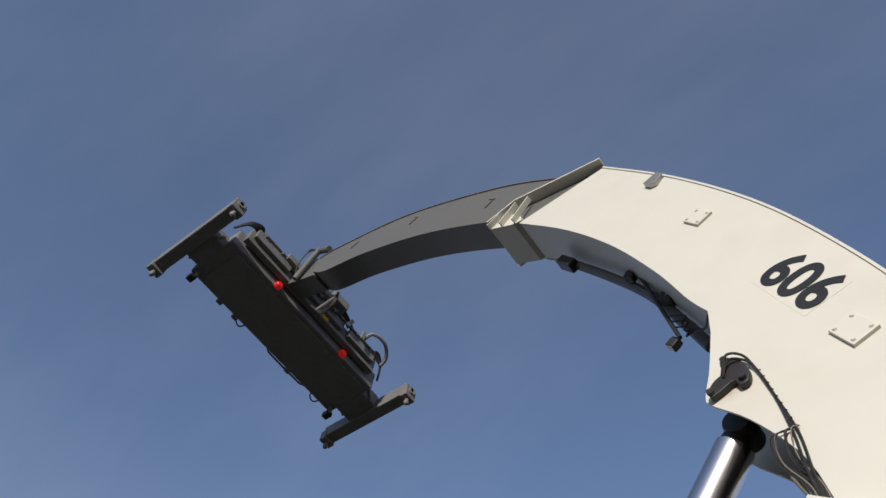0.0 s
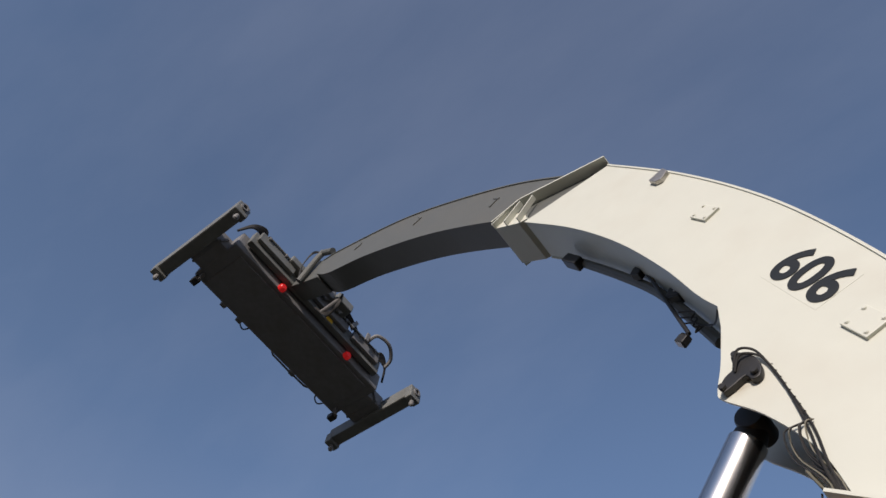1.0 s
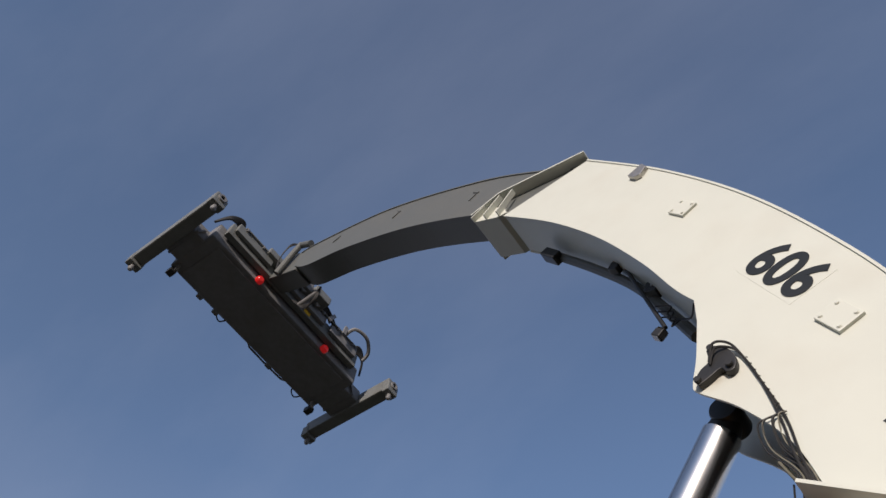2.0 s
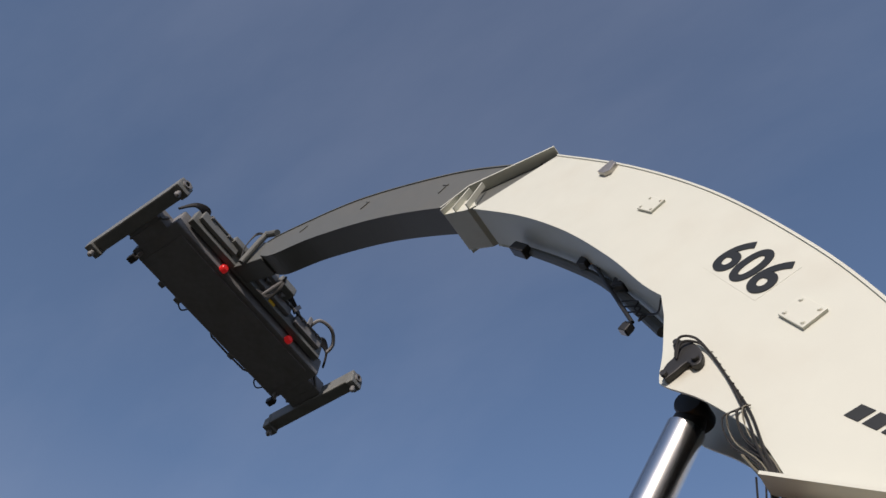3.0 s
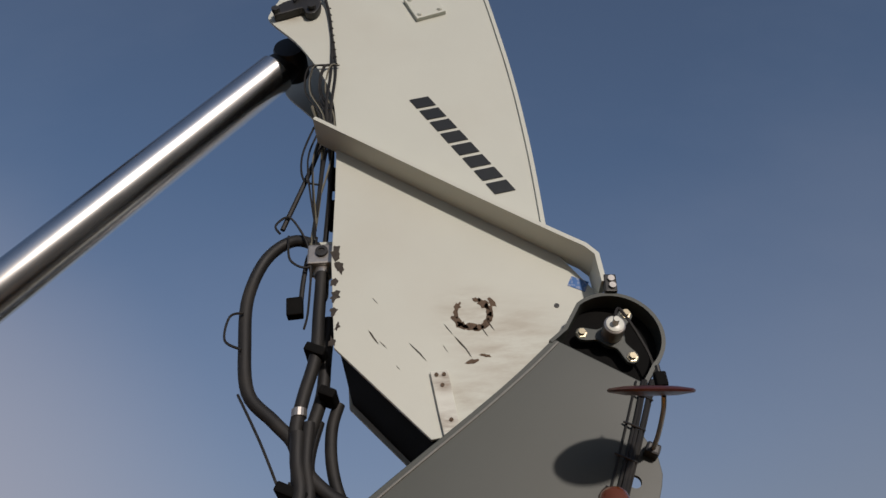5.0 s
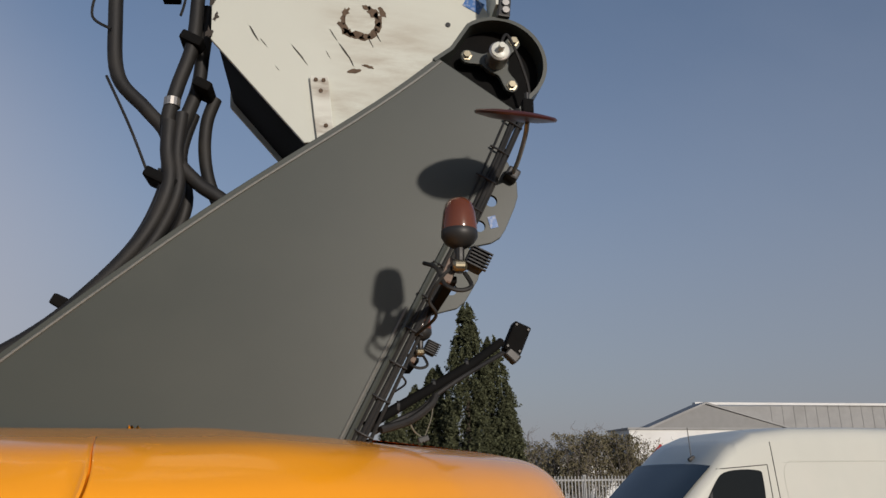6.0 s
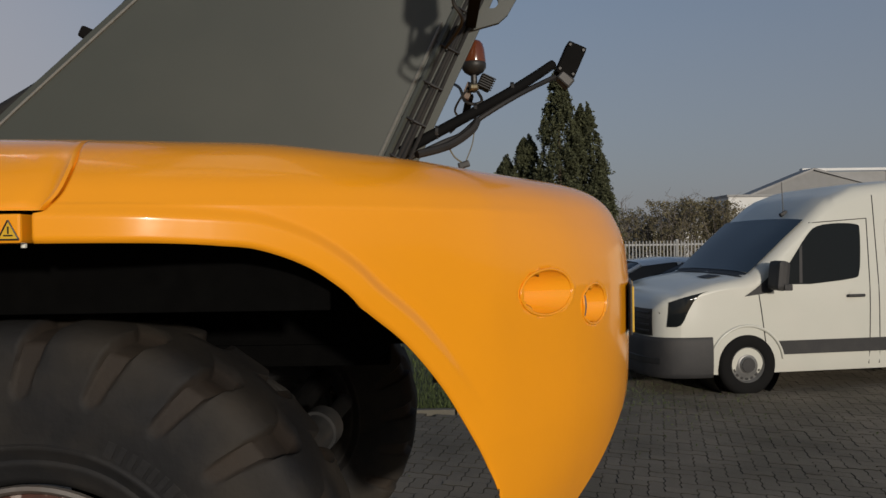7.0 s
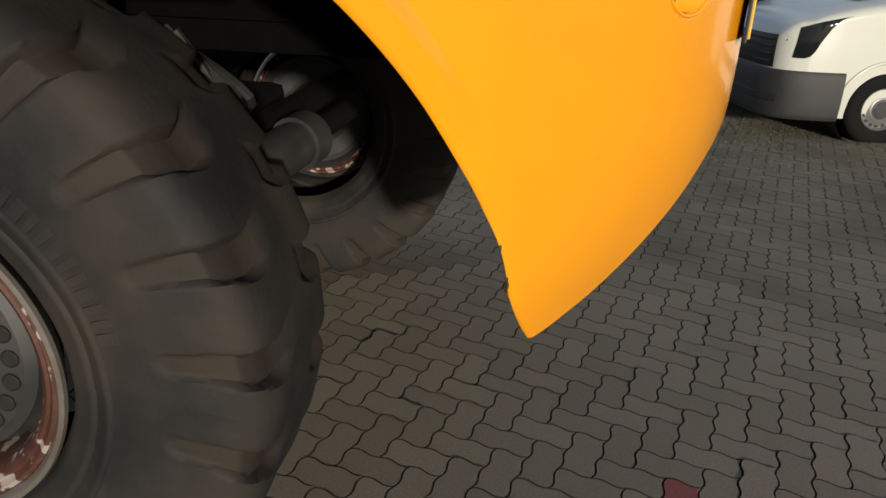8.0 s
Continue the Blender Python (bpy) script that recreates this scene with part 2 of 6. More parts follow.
M = {
    "boom_white": mat("boom_white", (0.565, 0.578, 0.508), 0.42, grain=3.0, vary=0.02, stain=1.3, stain_color=(0.40, 0.34, 0.26), stain_amount=0.22, lo=0.52, hi=0.85, bump=0.03, bump_scale=25),
    "boom_grey": mat("boom_grey", (0.104, 0.110, 0.104), 0.5, grain=4.0, vary=0.05, stain=1.0, stain_color=(0.13, 0.12, 0.10), stain_amount=0.3),
    "frame_grey": mat("frame_grey", (0.055, 0.062, 0.054), 0.48, grain=5.0, vary=0.03, stain=1.6, stain_color=(0.082, 0.087, 0.073), stain_amount=0.35, bump=0.015, bump_scale=90),
    # both spreader greys are raised to stand in for haze in front of it
    "spreader_dark": mat("spreader_dark", (0.175, 0.175, 0.177), 0.6, grain=8.0, vary=0.1, stain=1.5, stain_color=(0.13, 0.12, 0.105), stain_amount=0.5),
    "spreader_light": mat("spreader_light", (0.16, 0.165, 0.155), 0.5, grain=8.0, vary=0.1, stain=2.5, stain_color=(0.10, 0.10, 0.09), stain_amount=0.6),
    "yellow": mat("yellow", (0.97, 0.366, 0.011), 0.24, grain=2.2, vary=0.02, stain=3.0, stain_color=(0.88, 0.335, 0.014), stain_amount=0.3, bump=0.035, bump_scale=14, coat=0.5, rough_vary=0.08),
    "rubber": mat("rubber", (0.013, 0.013, 0.0138), 0.74, gloss=0.35, grain=25.0, vary=0.14, stain=3.2, stain_color=(0.038, 0.032, 0.025), stain_amount=0.85, bump=0.16, bump_scale=55, lo=0.40, hi=0.66),
    "tyre_black": mat("tyre_black", (0.007, 0.007, 0.007), 0.85, gloss=0.2, grain=40.0, vary=0.1, stain=8.0, stain_color=(0.014, 0.013, 0.012), stain_amount=0.4),
    "joint": mat("joint", (0.044, 0.039, 0.030), 0.95, gloss=0.2, grain=120.0, vary=0.25, stain=2.0, stain_color=(0.022, 0.026, 0.011), stain_amount=0.6, lo=0.5, hi=0.7),
    "hose": mat("hose", (0.013, 0.0125, 0.012), 0.62, grain=40.0, vary=0.1, stain=6.0, stain_color=(0.045, 0.040, 0.033), stain_amount=0.4, bump=0.1, bump_scale=120),
    "black": mat("black", (0.018, 0.018, 0.018), 0.45, grain=30.0, vary=0.1, stain=5.0, stain_color=(0.05, 0.045, 0.04), stain_amount=0.4),
    # taken down to near-black to stand in for shade under the body
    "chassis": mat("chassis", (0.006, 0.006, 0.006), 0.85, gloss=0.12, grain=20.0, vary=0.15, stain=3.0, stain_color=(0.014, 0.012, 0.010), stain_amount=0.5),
    # almost no reflection: stands in for the deep shade inside the wheel arch
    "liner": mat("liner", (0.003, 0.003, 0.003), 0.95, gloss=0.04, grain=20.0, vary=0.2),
    "chrome": mat("chrome", (0.70, 0.69, 0.68), 0.24, metal=1.0, grain=80.0, vary=0.02, stain=4.0, rough_vary=0.05),
    "steel": mat("steel", (0.42, 0.40, 0.37), 0.38, metal=0.8, grain=50.0, vary=0.1, stain=6.0, stain_color=(0.16, 0.11, 0.07), stain_amount=0.5),
    "bolt": mat("bolt", (0.34, 0.30, 0.21), 0.35, metal=0.9, grain=60.0, vary=0.1),
    "rust": mat("rust", (0.13, 0.050, 0.028), 0.8, grain=40.0, vary=0.25, stain=14.0, stain_color=(0.30, 0.27, 0.23), stain_amount=0.55, bump=0.3, bump_scale=80, lo=0.55, hi=0.62),
    "rim_red": mat("rim_red", (0.070, 0.024, 0.015), 0.65, grain=30.0, vary=0.25, stain=22.0, stain_color=(0.36, 0.30, 0.27), stain_amount=0.9, bump=0.2, bump_scale=60, lo=0.53, hi=0.58),
    "rim_steel": mat("rim_steel", (0.30, 0.27, 0.24), 0.4, metal=0.7, grain=30.0, vary=0.15, stain=9.0, stain_color=(0.14, 0.07, 0.04), stain_amount=0.7),
    "rim_grey": mat("rim_grey", (0.026, 0.027, 0.028), 0.55, grain=20.0, vary=0.12, stain=6.0, stain_color=(0.11, 0.10, 0.09), stain_amount=0.4),
    "brown_scuff": mat("brown_scuff", (0.105, 0.070, 0.045), 0.85, grain=60.0, vary=0.3),
    "scratch": mat("scratch", (0.045, 0.037, 0.03), 0.8, grain=60.0, vary=0.3),
    "weld": mat("weld", (0.17, 0.17, 0.155), 0.5, grain=60.0, vary=0.15),
    "letter": mat("letter", (0.016, 0.018, 0.018), 0.4, grain=30.0, vary=0.1),
    "num_plate": mat("num_plate", (0.64, 0.645, 0.575), 0.35, grain=10.0, vary=0.02),
    "amber": mat("amber", (0.13, 0.036, 0.013), 0.16, grain=8.0, vary=0.08, coat=0.5),
    "red_lens": mat("red_lens", (0.55, 0.014, 0.012), 0.2, grain=30.0, vary=0.1, coat=0.4),
    # the paler teal noise is a reflection painted into the windscreen colour
    "screen_glass": mat("screen_glass", (0.020, 0.027, 0.028), 0.06, gloss=0.7, grain=2.0, vary=0.05, stain=1.1, stain_color=(0.060, 0.078, 0.074), stain_amount=0.6, rough_vary=0.03),
    "dial_red": mat("dial_red", (0.070, 0.020, 0.016), 0.35, grain=30.0, vary=0.15, stain=12.0, stain_color=(0.02, 0.015, 0.012), stain_amount=0.5),
    "lens": mat("lens", (0.10, 0.11, 0.12), 0.1, grain=30.0, vary=0.05, coat=0.5),
    "sticker_blue": mat("sticker_blue", (0.040, 0.14, 0.38), 0.4, grain=30.0, vary=0.1, stain=60, stain_color=(0.5, 0.5, 0.5), stain_amount=0.4, lo=0.5, hi=0.6),
    "sticker_yellow": mat("sticker_yellow", (0.70, 0.42, 0.03), 0.4, grain=30.0, vary=0.05),
    "cable": mat("cable", (0.16, 0.15, 0.11), 0.5, grain=30.0, vary=0.1),
    "van_white": mat("van_white", (0.575, 0.575, 0.510), 0.32, grain=3.0, vary=0.02, stain=2.0, stain_color=(0.62, 0.59, 0.52), stain_amount=0.3, coat=0.4),
    "glass_dark": mat("glass_dark", (0.008, 0.010, 0.011), 0.05, gloss=0.3, grain=2.0, vary=0.05, coat=0.0, rough_vary=0.02),
    "plastic": mat("plastic", (0.024, 0.024, 0.025), 0.6, grain=40.0, vary=0.1, stain=4.0, stain_color=(0.07, 0.065, 0.06), stain_amount=0.4),
    "wheel_silver": mat("wheel_silver", (0.21, 0.21, 0.205), 0.48, metal=0.5, grain=20.0, vary=0.08, stain=9.0, stain_color=(0.2, 0.19, 0.17), stain_amount=0.4),
    "car_dark": mat("car_dark", (0.03, 0.033, 0.04), 0.25, grain=3.0, vary=0.03, coat=0.5),
    "car_white": mat("car_white", (0.70, 0.70, 0.68), 0.25, grain=3.0, vary=0.03, coat=0.5),
    "paver": mat("paver", (0.198, 0.169, 0.125), 0.85, grain=110.0, vary=0.20, stain=0.9, stain_color=(0.085, 0.076, 0.055), stain_amount=0.6, bump=0.5, bump_scale=300, by_object=0.10),
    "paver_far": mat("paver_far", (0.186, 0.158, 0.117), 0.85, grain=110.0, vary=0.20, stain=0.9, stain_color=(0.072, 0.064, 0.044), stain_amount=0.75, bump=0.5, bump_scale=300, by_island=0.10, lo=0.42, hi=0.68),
    "paver_red": mat("paver_red", (0.22, 0.070, 0.062), 0.85, grain=90.0, vary=0.15, bump=0.3, bump_scale=260),
    "ground": mat("ground", (0.11, 0.10, 0.082), 0.92, grain=8.0, vary=0.18, stain=0.5, stain_color=(0.075, 0.075, 0.045), stain_amount=0.5, bump=0.4, bump_scale=40),
    "sand": mat("sand", (0.100, 0.090, 0.070), 0.95, grain=70.0, vary=0.25, stain=1.2, stain_color=(0.060, 0.064, 0.036), stain_amount=0.7, bump=0.5, bump_scale=150),
    "soil": mat("soil", (0.055, 0.055, 0.028), 0.95, grain=20.0, vary=0.25, bump=0.5, bump_scale=60),
    "grass": mat("grass", (0.070, 0.095, 0.030), 0.8, grain=10.0, vary=0.1, by_island=0.35),
    "kerb": mat("kerb", (0.12, 0.112, 0.09), 0.85, grain=50.0, vary=0.12, stain=5.0, stain_color=(0.13, 0.12, 0.09), stain_amount=0.5, by_object=0.1),
    "bark": mat("bark", (0.085, 0.065, 0.048), 0.9, grain=20.0, vary=0.25, bump=0.5, bump_scale=30),
    # twig, cypress and autumn tones are paled to stand in for haze
    "twig": mat("twig", (0.155, 0.135, 0.118), 0.9, grain=10.0, vary=0.2),
    "cypress": mat("cypress", (0.066, 0.072, 0.034), 0.8, grain=3.0, vary=0.1, by_island=0.4),
    "autumn": mat("autumn", (0.140, 0.122, 0.068), 0.8, grain=3.0, vary=0.1, by_island=0.45),
    # fence white is lowered to mimic the low contrast of haze
    "fence": mat("fence", (0.33, 0.335, 0.33), 0.5, grain=10.0, vary=0.06, by_object=0.06),
    "shed_wall": mat("shed_wall", (0.23, 0.23, 0.225), 0.7, grain=3.0, vary=0.06, stain=0.4, stain_color=(0.30, 0.30, 0.29), stain_amount=0.4),
    "shed_roof": mat("shed_roof", (0.30, 0.30, 0.295), 0.7, grain=3.0, vary=0.06, stain=0.5, stain_color=(0.20, 0.20, 0.19), stain_amount=0.5),
    "white_wall": mat("white_wall", (0.72, 0.72, 0.70), 0.7, grain=3.0, vary=0.04, stain=0.6, stain_color=(0.55, 0.54, 0.50), stain_amount=0.4),
    "signal_red": mat("signal_red", (0.50, 0.012, 0.010), 0.3, grain=30.0, vary=0.1),
    "logo_red": mat("logo_red", (0.45, 0.06, 0.06), 0.5, grain=10.0, vary=0.05),
}


# brown grime rubbed over the foot of the boom's side plates
def grimed(source, name, spots, color, amount):
    m = source.copy()
    m.name = name
    n, l = m.node_tree.nodes, m.node_tree.links
    b = n["Principled BSDF"]
    clean = b.inputs["Base Color"].links[0].from_socket
    tc, mp, streak = n.new("ShaderNodeTexCoord"), n.new("ShaderNodeMapping"), n.new("ShaderNodeTexNoise")
    mp.inputs["Rotation"].default_value = (0, radians(-35), 0)
    mp.inputs["Scale"].default_value = (2.2, 1, 9.0)
    streak.inputs["Scale"].default_value, streak.inputs["Detail"].default_value, streak.inputs["Roughness"].default_value = 1.6, 9.0, 0.65
    l.new(tc.outputs["Object"], mp.inputs["Vector"])
    l.new(mp.outputs["Vector"], streak.inputs["Vector"])
    total = None
    for spot, radius in spots:
        far, fall = n.new("ShaderNodeVectorMath"), n.new("ShaderNodeMapRange")
        far.operation = "DISTANCE"
        far.inputs[1].default_value = spot
        fall.interpolation_type = "SMOOTHSTEP"
        fall.inputs["From Min"].default_value, fall.inputs["From Max"].default_value = 0.0, radius
        fall.inputs["To Min"].default_value, fall.inputs["To Max"].default_value = 1.0, 0.0
        l.new(tc.outputs["Object"], far.inputs[0])
        l.new(far.outputs["Value"], fall.inputs["Value"])
        if total is None:
            total = fall.outputs["Result"]
        else:
            top = n.new("ShaderNodeMath")
            top.operation = "MAXIMUM"
            l.new(total, top.inputs[0])
            l.new(fall.outputs["Result"], top.inputs[1])
            total = top.outputs["Value"]
    rag, mul, mx = n.new("ShaderNodeMapRange"), n.new("ShaderNodeMath"), n.new("ShaderNodeMix")
    rag.inputs["From Min"].default_value, rag.inputs["From Max"].default_value = 0.38, 0.66
    rag.inputs["To Max"].default_value = amount
    mul.operation = "MULTIPLY"
    mx.data_type = "RGBA"
    l.new(streak.outputs["Fac"], rag.inputs["Value"])
    l.new(rag.outputs["Result"], mul.inputs[0])
    l.new(total, mul.inputs[1])
    l.new(mul.outputs["Value"], mx.inputs["Factor"])
    l.new(clean, mx.inputs["A"])
    mx.inputs["B"].default_value = (*color, 1)
    l.new(mx.outputs["Result"], b.inputs["Base Color"])
    return m


M["boom_plate"] = grimed(M["boom_white"], "boom_plate", (((0.42, 2.43, 3.82), 0.42), ((0.22, 2.43, 4.02), 0.26), ((-0.86, 2.43, 6.60), 0.16), ((0.20, 2.43, 3.55), 0.25)), (0.27, 0.20, 0.13), 0.55)
M["worn_strip"] = grimed(M["num_plate"], "worn_strip", (((0.06, 2.41, 3.66), 0.10), ((0.08, 2.41, 3.44), 0.14)), (0.17, 0.10, 0.05), 1.0)

# rust-brown dirt packed in the pockets of the tyre
nodes, links = M["rubber"].node_tree.nodes, M["rubber"].node_tree.links
shade = nodes["Principled BSDF"].inputs["Base Color"]
worn, packed, clod, share, blend = shade.links[0].from_socket, nodes.new("ShaderNodeAttribute"), nodes.new("ShaderNodeTexNoise"), nodes.new("ShaderNodeMath"), nodes.new("ShaderNodeMix")
packed.attribute_name = "pocket"
clod.inputs["Scale"].default_value, clod.inputs["Detail"].default_value = 7.0, 8.0
share.operation, blend.data_type = "MULTIPLY", "RGBA"
links.new(packed.outputs["Fac"], share.inputs[0])
links.new(clod.outputs["Fac"], share.inputs[1])
links.new(share.outputs["Value"], blend.inputs["Factor"])
links.new(worn, blend.inputs["A"])
blend.inputs["B"].default_value = (0.036, 0.025, 0.017, 1)
links.new(blend.outputs["Result"], shade)

# the two signal lamps of the spreader are lit
lit = M["signal_red"].node_tree.nodes["Principled BSDF"]
lit.inputs["Emission Color"].default_value, lit.inputs["Emission Strength"].default_value = (1.0, 0.03, 0.03, 1), 0.10


# ---- building helpers ----
def finish(ob, material, smooth=None):
    ob.data.materials.append(material)
    if smooth is not None:
        me = ob.data
        me.polygons.foreach_set("use_smooth", [True] * len(me.polygons))
        me.set_sharp_from_angle(angle=radians(smooth))
    return ob


def part(name, bm, material, parent=None, label="", smooth=None):
    me = bpy.data.meshes.new(name)
    bmesh.ops.recalc_face_normals(bm, faces=bm.faces)
    bm.to_mesh(me)
    bm.free()
    ob = finish(new(name, me), material, smooth)
    if parent:
        ob.parent = parent
    if label:
        tagged(ob, label)
    return ob


def thing(name, label, category, group="", kind="", at=(0, 0, 0)):
    ob = tagged(new(name), label, category, group, kind)
    ob.location = at
    return ob


def bevelled(bm, width, angle=30, segments=2):
    if width:
        edges = [e for e in bm.edges if len(e.link_faces) == 2 and e.calc_face_angle(0) > radians(angle)]
        bmesh.ops.bevel(bm, geom=edges, offset=width, segments=segments, profile=0.6, affect="EDGES", clamp_overlap=True)
    return bm


def box(size, at=(0, 0, 0), turn=None, bevel=0.0, bm=None):
    b = bmesh.new()
    m = Matrix.Translation(at) @ (turn.to_4x4() if turn else Matrix()) @ Matrix.Diagonal((*size, 1))
    bmesh.ops.create_cube(b, size=1, matrix=m)
    bevelled(b, bevel)
    return joined(bm, b)


def joined(bm, b):
    if bm is None:
        return b
    me = bpy.data.meshes.new("tmp")
    b.to_mesh(me)
    b.free()
    bm.from_mesh(me)
    bpy.data.meshes.remove(me)
    return bm


def prism(outline, y0, y1, bevel=0.0, bm=None):
    """A plate: an (x, z) outline between two y."""
    b = bmesh.new()
    face = b.faces.new([b.verts.new((x, y0, z)) for x, z in outline])
    res = bmesh.ops.extrude_face_region(b, geom=[face])
    for v in res["geom"]:
        if isinstance(v, bmesh.types.BMVert):
            v.co.y = y1
    bmesh.ops.recalc_face_normals(b, faces=b.faces)
    bevelled(b, bevel, 20)
    return joined(bm, b)


def glide(points, steps=8, closed=False):
    """A smooth line through the points."""
    pts = [Vector(p) for p in points]
    n, out = len(pts), []
    for i in range(n if closed else n - 1):
        p0, p1, p2, p3 = (pts[(i + k) % n] if closed else pts[min(max(i + k, 0), n - 1)] for k in (-1, 0, 1, 2))
        for s in range(steps):
            t = s / steps
            out.append(0.5 * ((2 * p1) + (p2 - p0) * t + (2 * p0 - 5 * p1 + 4 * p2 - p3) * t * t + (3 * p1 - p0 - 3 * p2 + p3) * t ** 3))
    if not closed:
        out.append(pts[-1])
    return out


def tube(points, radius, sides=10, steps=6, bm=None, taper=None):
    """A round bar or hose along a smooth line."""
    b = bmesh.new()
    line = glide(points, steps) if steps > 1 else [Vector(p) for p in points]
    side = None
    rings = []
    for i, p in enumerate(line):
        d = (line[min(i + 1, len(line) - 1)] - line[max(i - 1, 0)]).normalized()
        if side is None:
            side = d.orthogonal().normalized()
        side = (side - d * side.dot(d)).normalized()
        up = d.cross(side)
        r = radius * (1 + (taper - 1) * i / (len(line) - 1)) if taper else radius
        rings.append([b.verts.new(p + r * (math.cos(a) * side + math.sin(a) * up)) for a in (2 * math.pi * k / sides for k in range(sides))])
    for r0, r1 in zip(rings, rings[1:]):
        for k in range(sides):
            b.faces.new((r0[k], r0[(k + 1) % sides], r1[(k + 1) % sides], r1[k]))
    b.faces.new(rings[0])
    b.faces.new(rings[-1])
    return joined(bm, b)


def lathe(profile, axis="y", at=(0, 0, 0), segments=48, bm=None, turn=None, caps=True):
    """Turns (radius, along) pairs about an axis."""
    b = bmesh.new()
    rings = []
    for r, h in profile:
        ring = []
        for k in range(segments):
            a = 2 * math.pi * k / segments
            c, s = r * math.cos(a), r * math.sin(a)
            v = Vector({"x": (h, c, s), "y": (c, h, s), "z": (c, s, h)}[axis])
            ring.append(b.verts.new((turn @ v if turn else v) + Vector(at)))
        rings.append(ring)
    for r0, r1 in zip(rings, rings[1:]):
        for k in range(segments):
            b.faces.new((r0[k], r0[(k + 1) % segments], r1[(k + 1) % segments], r1[k]))
    for ring, (r, _) in ((rings[0], profile[0]), (rings[-1], profile[-1])):
        if r > 1e-4 and caps:
            b.faces.new(ring)
    bmesh.ops.remove_doubles(b, verts=b.verts, dist=1e-5)
    return joined(bm, b)


def grid(rows, bm=None, closed=False):
    b = bmesh.new()
    vs = [[b.verts.new(p) for p in row] for row in rows]
    for a, c in zip(vs, vs[1:]):
        n = len(a)
        for k in range(n if closed else n - 1):
            b.faces.new((a[k], a[(k + 1) % n], c[(k + 1) % n], c[k]))
    return joined(bm, b)


def ease(x, xs, ys):
    """A smooth curve through a few values."""
    if x <= xs[0]:
        return ys[0]
    if x >= xs[-1]:
        return ys[-1]
    i = max(k for k in range(len(xs) - 1) if xs[k] <= x)
    slope = lambda k: (ys[min(k + 1, len(xs) - 1)] - ys[max(k - 1, 0)]) / (xs[min(k + 1, len(xs) - 1)] - xs[max(k - 1, 0)])
    h = xs[i + 1] - xs[i]
    t = (x - xs[i]) / h
    return ((2 * t ** 3 - 3 * t * t + 1) * ys[i] + (t ** 3 - 2 * t * t + t) * h * slope(i) + (3 * t * t - 2 * t ** 3) * ys[i + 1] + (t ** 3 - t * t) * h * slope(i + 1))


def lettering(name, text, size, material, at, turn, parent, thick=0.002, shear=0.0, xscale=1.0, label="", bold=0.0):
    cu = bpy.data.curves.new(name, "FONT")
    cu.body, cu.size, cu.extrude, cu.shear, cu.align_x, cu.align_y = text, size, thick, shear, "CENTER", "CENTER"
    cu.offset = bold
    tmp = new("tmp", cu)
    me = bpy.data.meshes.new_from_object(tmp.evaluated_get(bpy.context.evaluated_depsgraph_get()))
    bpy.data.objects.remove(tmp)
    bpy.data.curves.remove(cu)
    ob = finish(new(name, me), material)
    ob.parent = parent
    ob.matrix_basis = Matrix.Translation(at) @ turn.to_4x4() @ Matrix.Diagonal((xscale, 1, 1, 1))
    return tagged(ob, label) if label else ob


def upright(angle):
    """The turn of writing on a face that looks to -y, its line rising by that angle."""
    return Matrix.Rotation(radians(-angle), 3, "Y") @ Matrix.Rotation(radians(90), 3, "X")

# ---- ground ----
YC = 2.78          # middle line of the machine
bm = bmesh.new()
rows = [[(40 * math.cos(a) * k / 4, 40 * math.sin(a) * k / 4, -0.026) for a in (2 * math.pi * i / 48 for i in range(48))] for k in range(1, 5)]
rows += [[(r * math.cos(a), r * math.sin(a), -0.026) for a in (2 * math.pi * i / 48 for i in range(48))] for r in (150, 600, 3000)]
grid(rows, bm, closed=True)
bm.faces.new([v for v in bm.verts][:48])
ground = part("ground", bm, M["sand"])
tagged(ground, "grey-brown yard ground with mossy sand joints", "ground", kind="structure")


# ---- reach stacker ----
stacker = thing("reach_stacker", "yellow reach stacker with a raised white and grey curved boom", "reach stacker", at=(0, 0, 0))
BOOM_Y, BOOM_W = 2.43, 0.70

# main boom: (x, z) outline of its side plates
outer = [(0.66, 4.45), (0.655, 5.24), (0.60, 6.13), (0.45, 7.25), (0.06, 8.75), (-0.56, 10.25), (-1.34, 11.68)]
inner = [(-2.71, 11.55), (-2.02, 10.57), (-1.48, 9.58), (-1.09, 8.6), (-0.88, 7.9), (-0.76, 7.6)]
lug_edge = [(-0.80, 7.32), (-0.91, 6.90), (-1.0, 6.64), (-0.98, 6.53), (-0.76, 6.24), (-0.55, 5.80), (-0.49, 5.40)]
low = [(-0.485, 4.9), (-0.49, 4.4), (-0.46, 3.88), (-0.01, 3.38), (0.55, 3.45), (0.9, 3.70), (0.88, 4.10)]
g2 = lambda pts, n=8: [(p.x, p.y) for p in glide([(x, z, 0) for x, z in pts], n)]
outline = g2(outer, 8) + g2(inner, 8) + g2(lug_edge, 5) + low
for name, y0, y1 in (("boom_side_plate", BOOM_Y, BOOM_Y + 0.022), ("boom_side_plate", BOOM_Y + BOOM_W - 0.022, BOOM_Y + BOOM_W)):
    part(name, prism(outline, y0, y1, 0.004), M["boom_plate"], stacker)
# top and bottom flanges follow the same two curves, set a little in
def flange(name, line, inset, thick, y0, y1, material):
    pts = [Vector((x, 0, z)) for x, z in line]
    rows = []
    for i, p in enumerate(pts):
        d = (pts[min(i + 1, len(pts) - 1)] - pts[max(i - 1, 0)]).normalized()
        nrm = Vector((d.z, 0, -d.x))
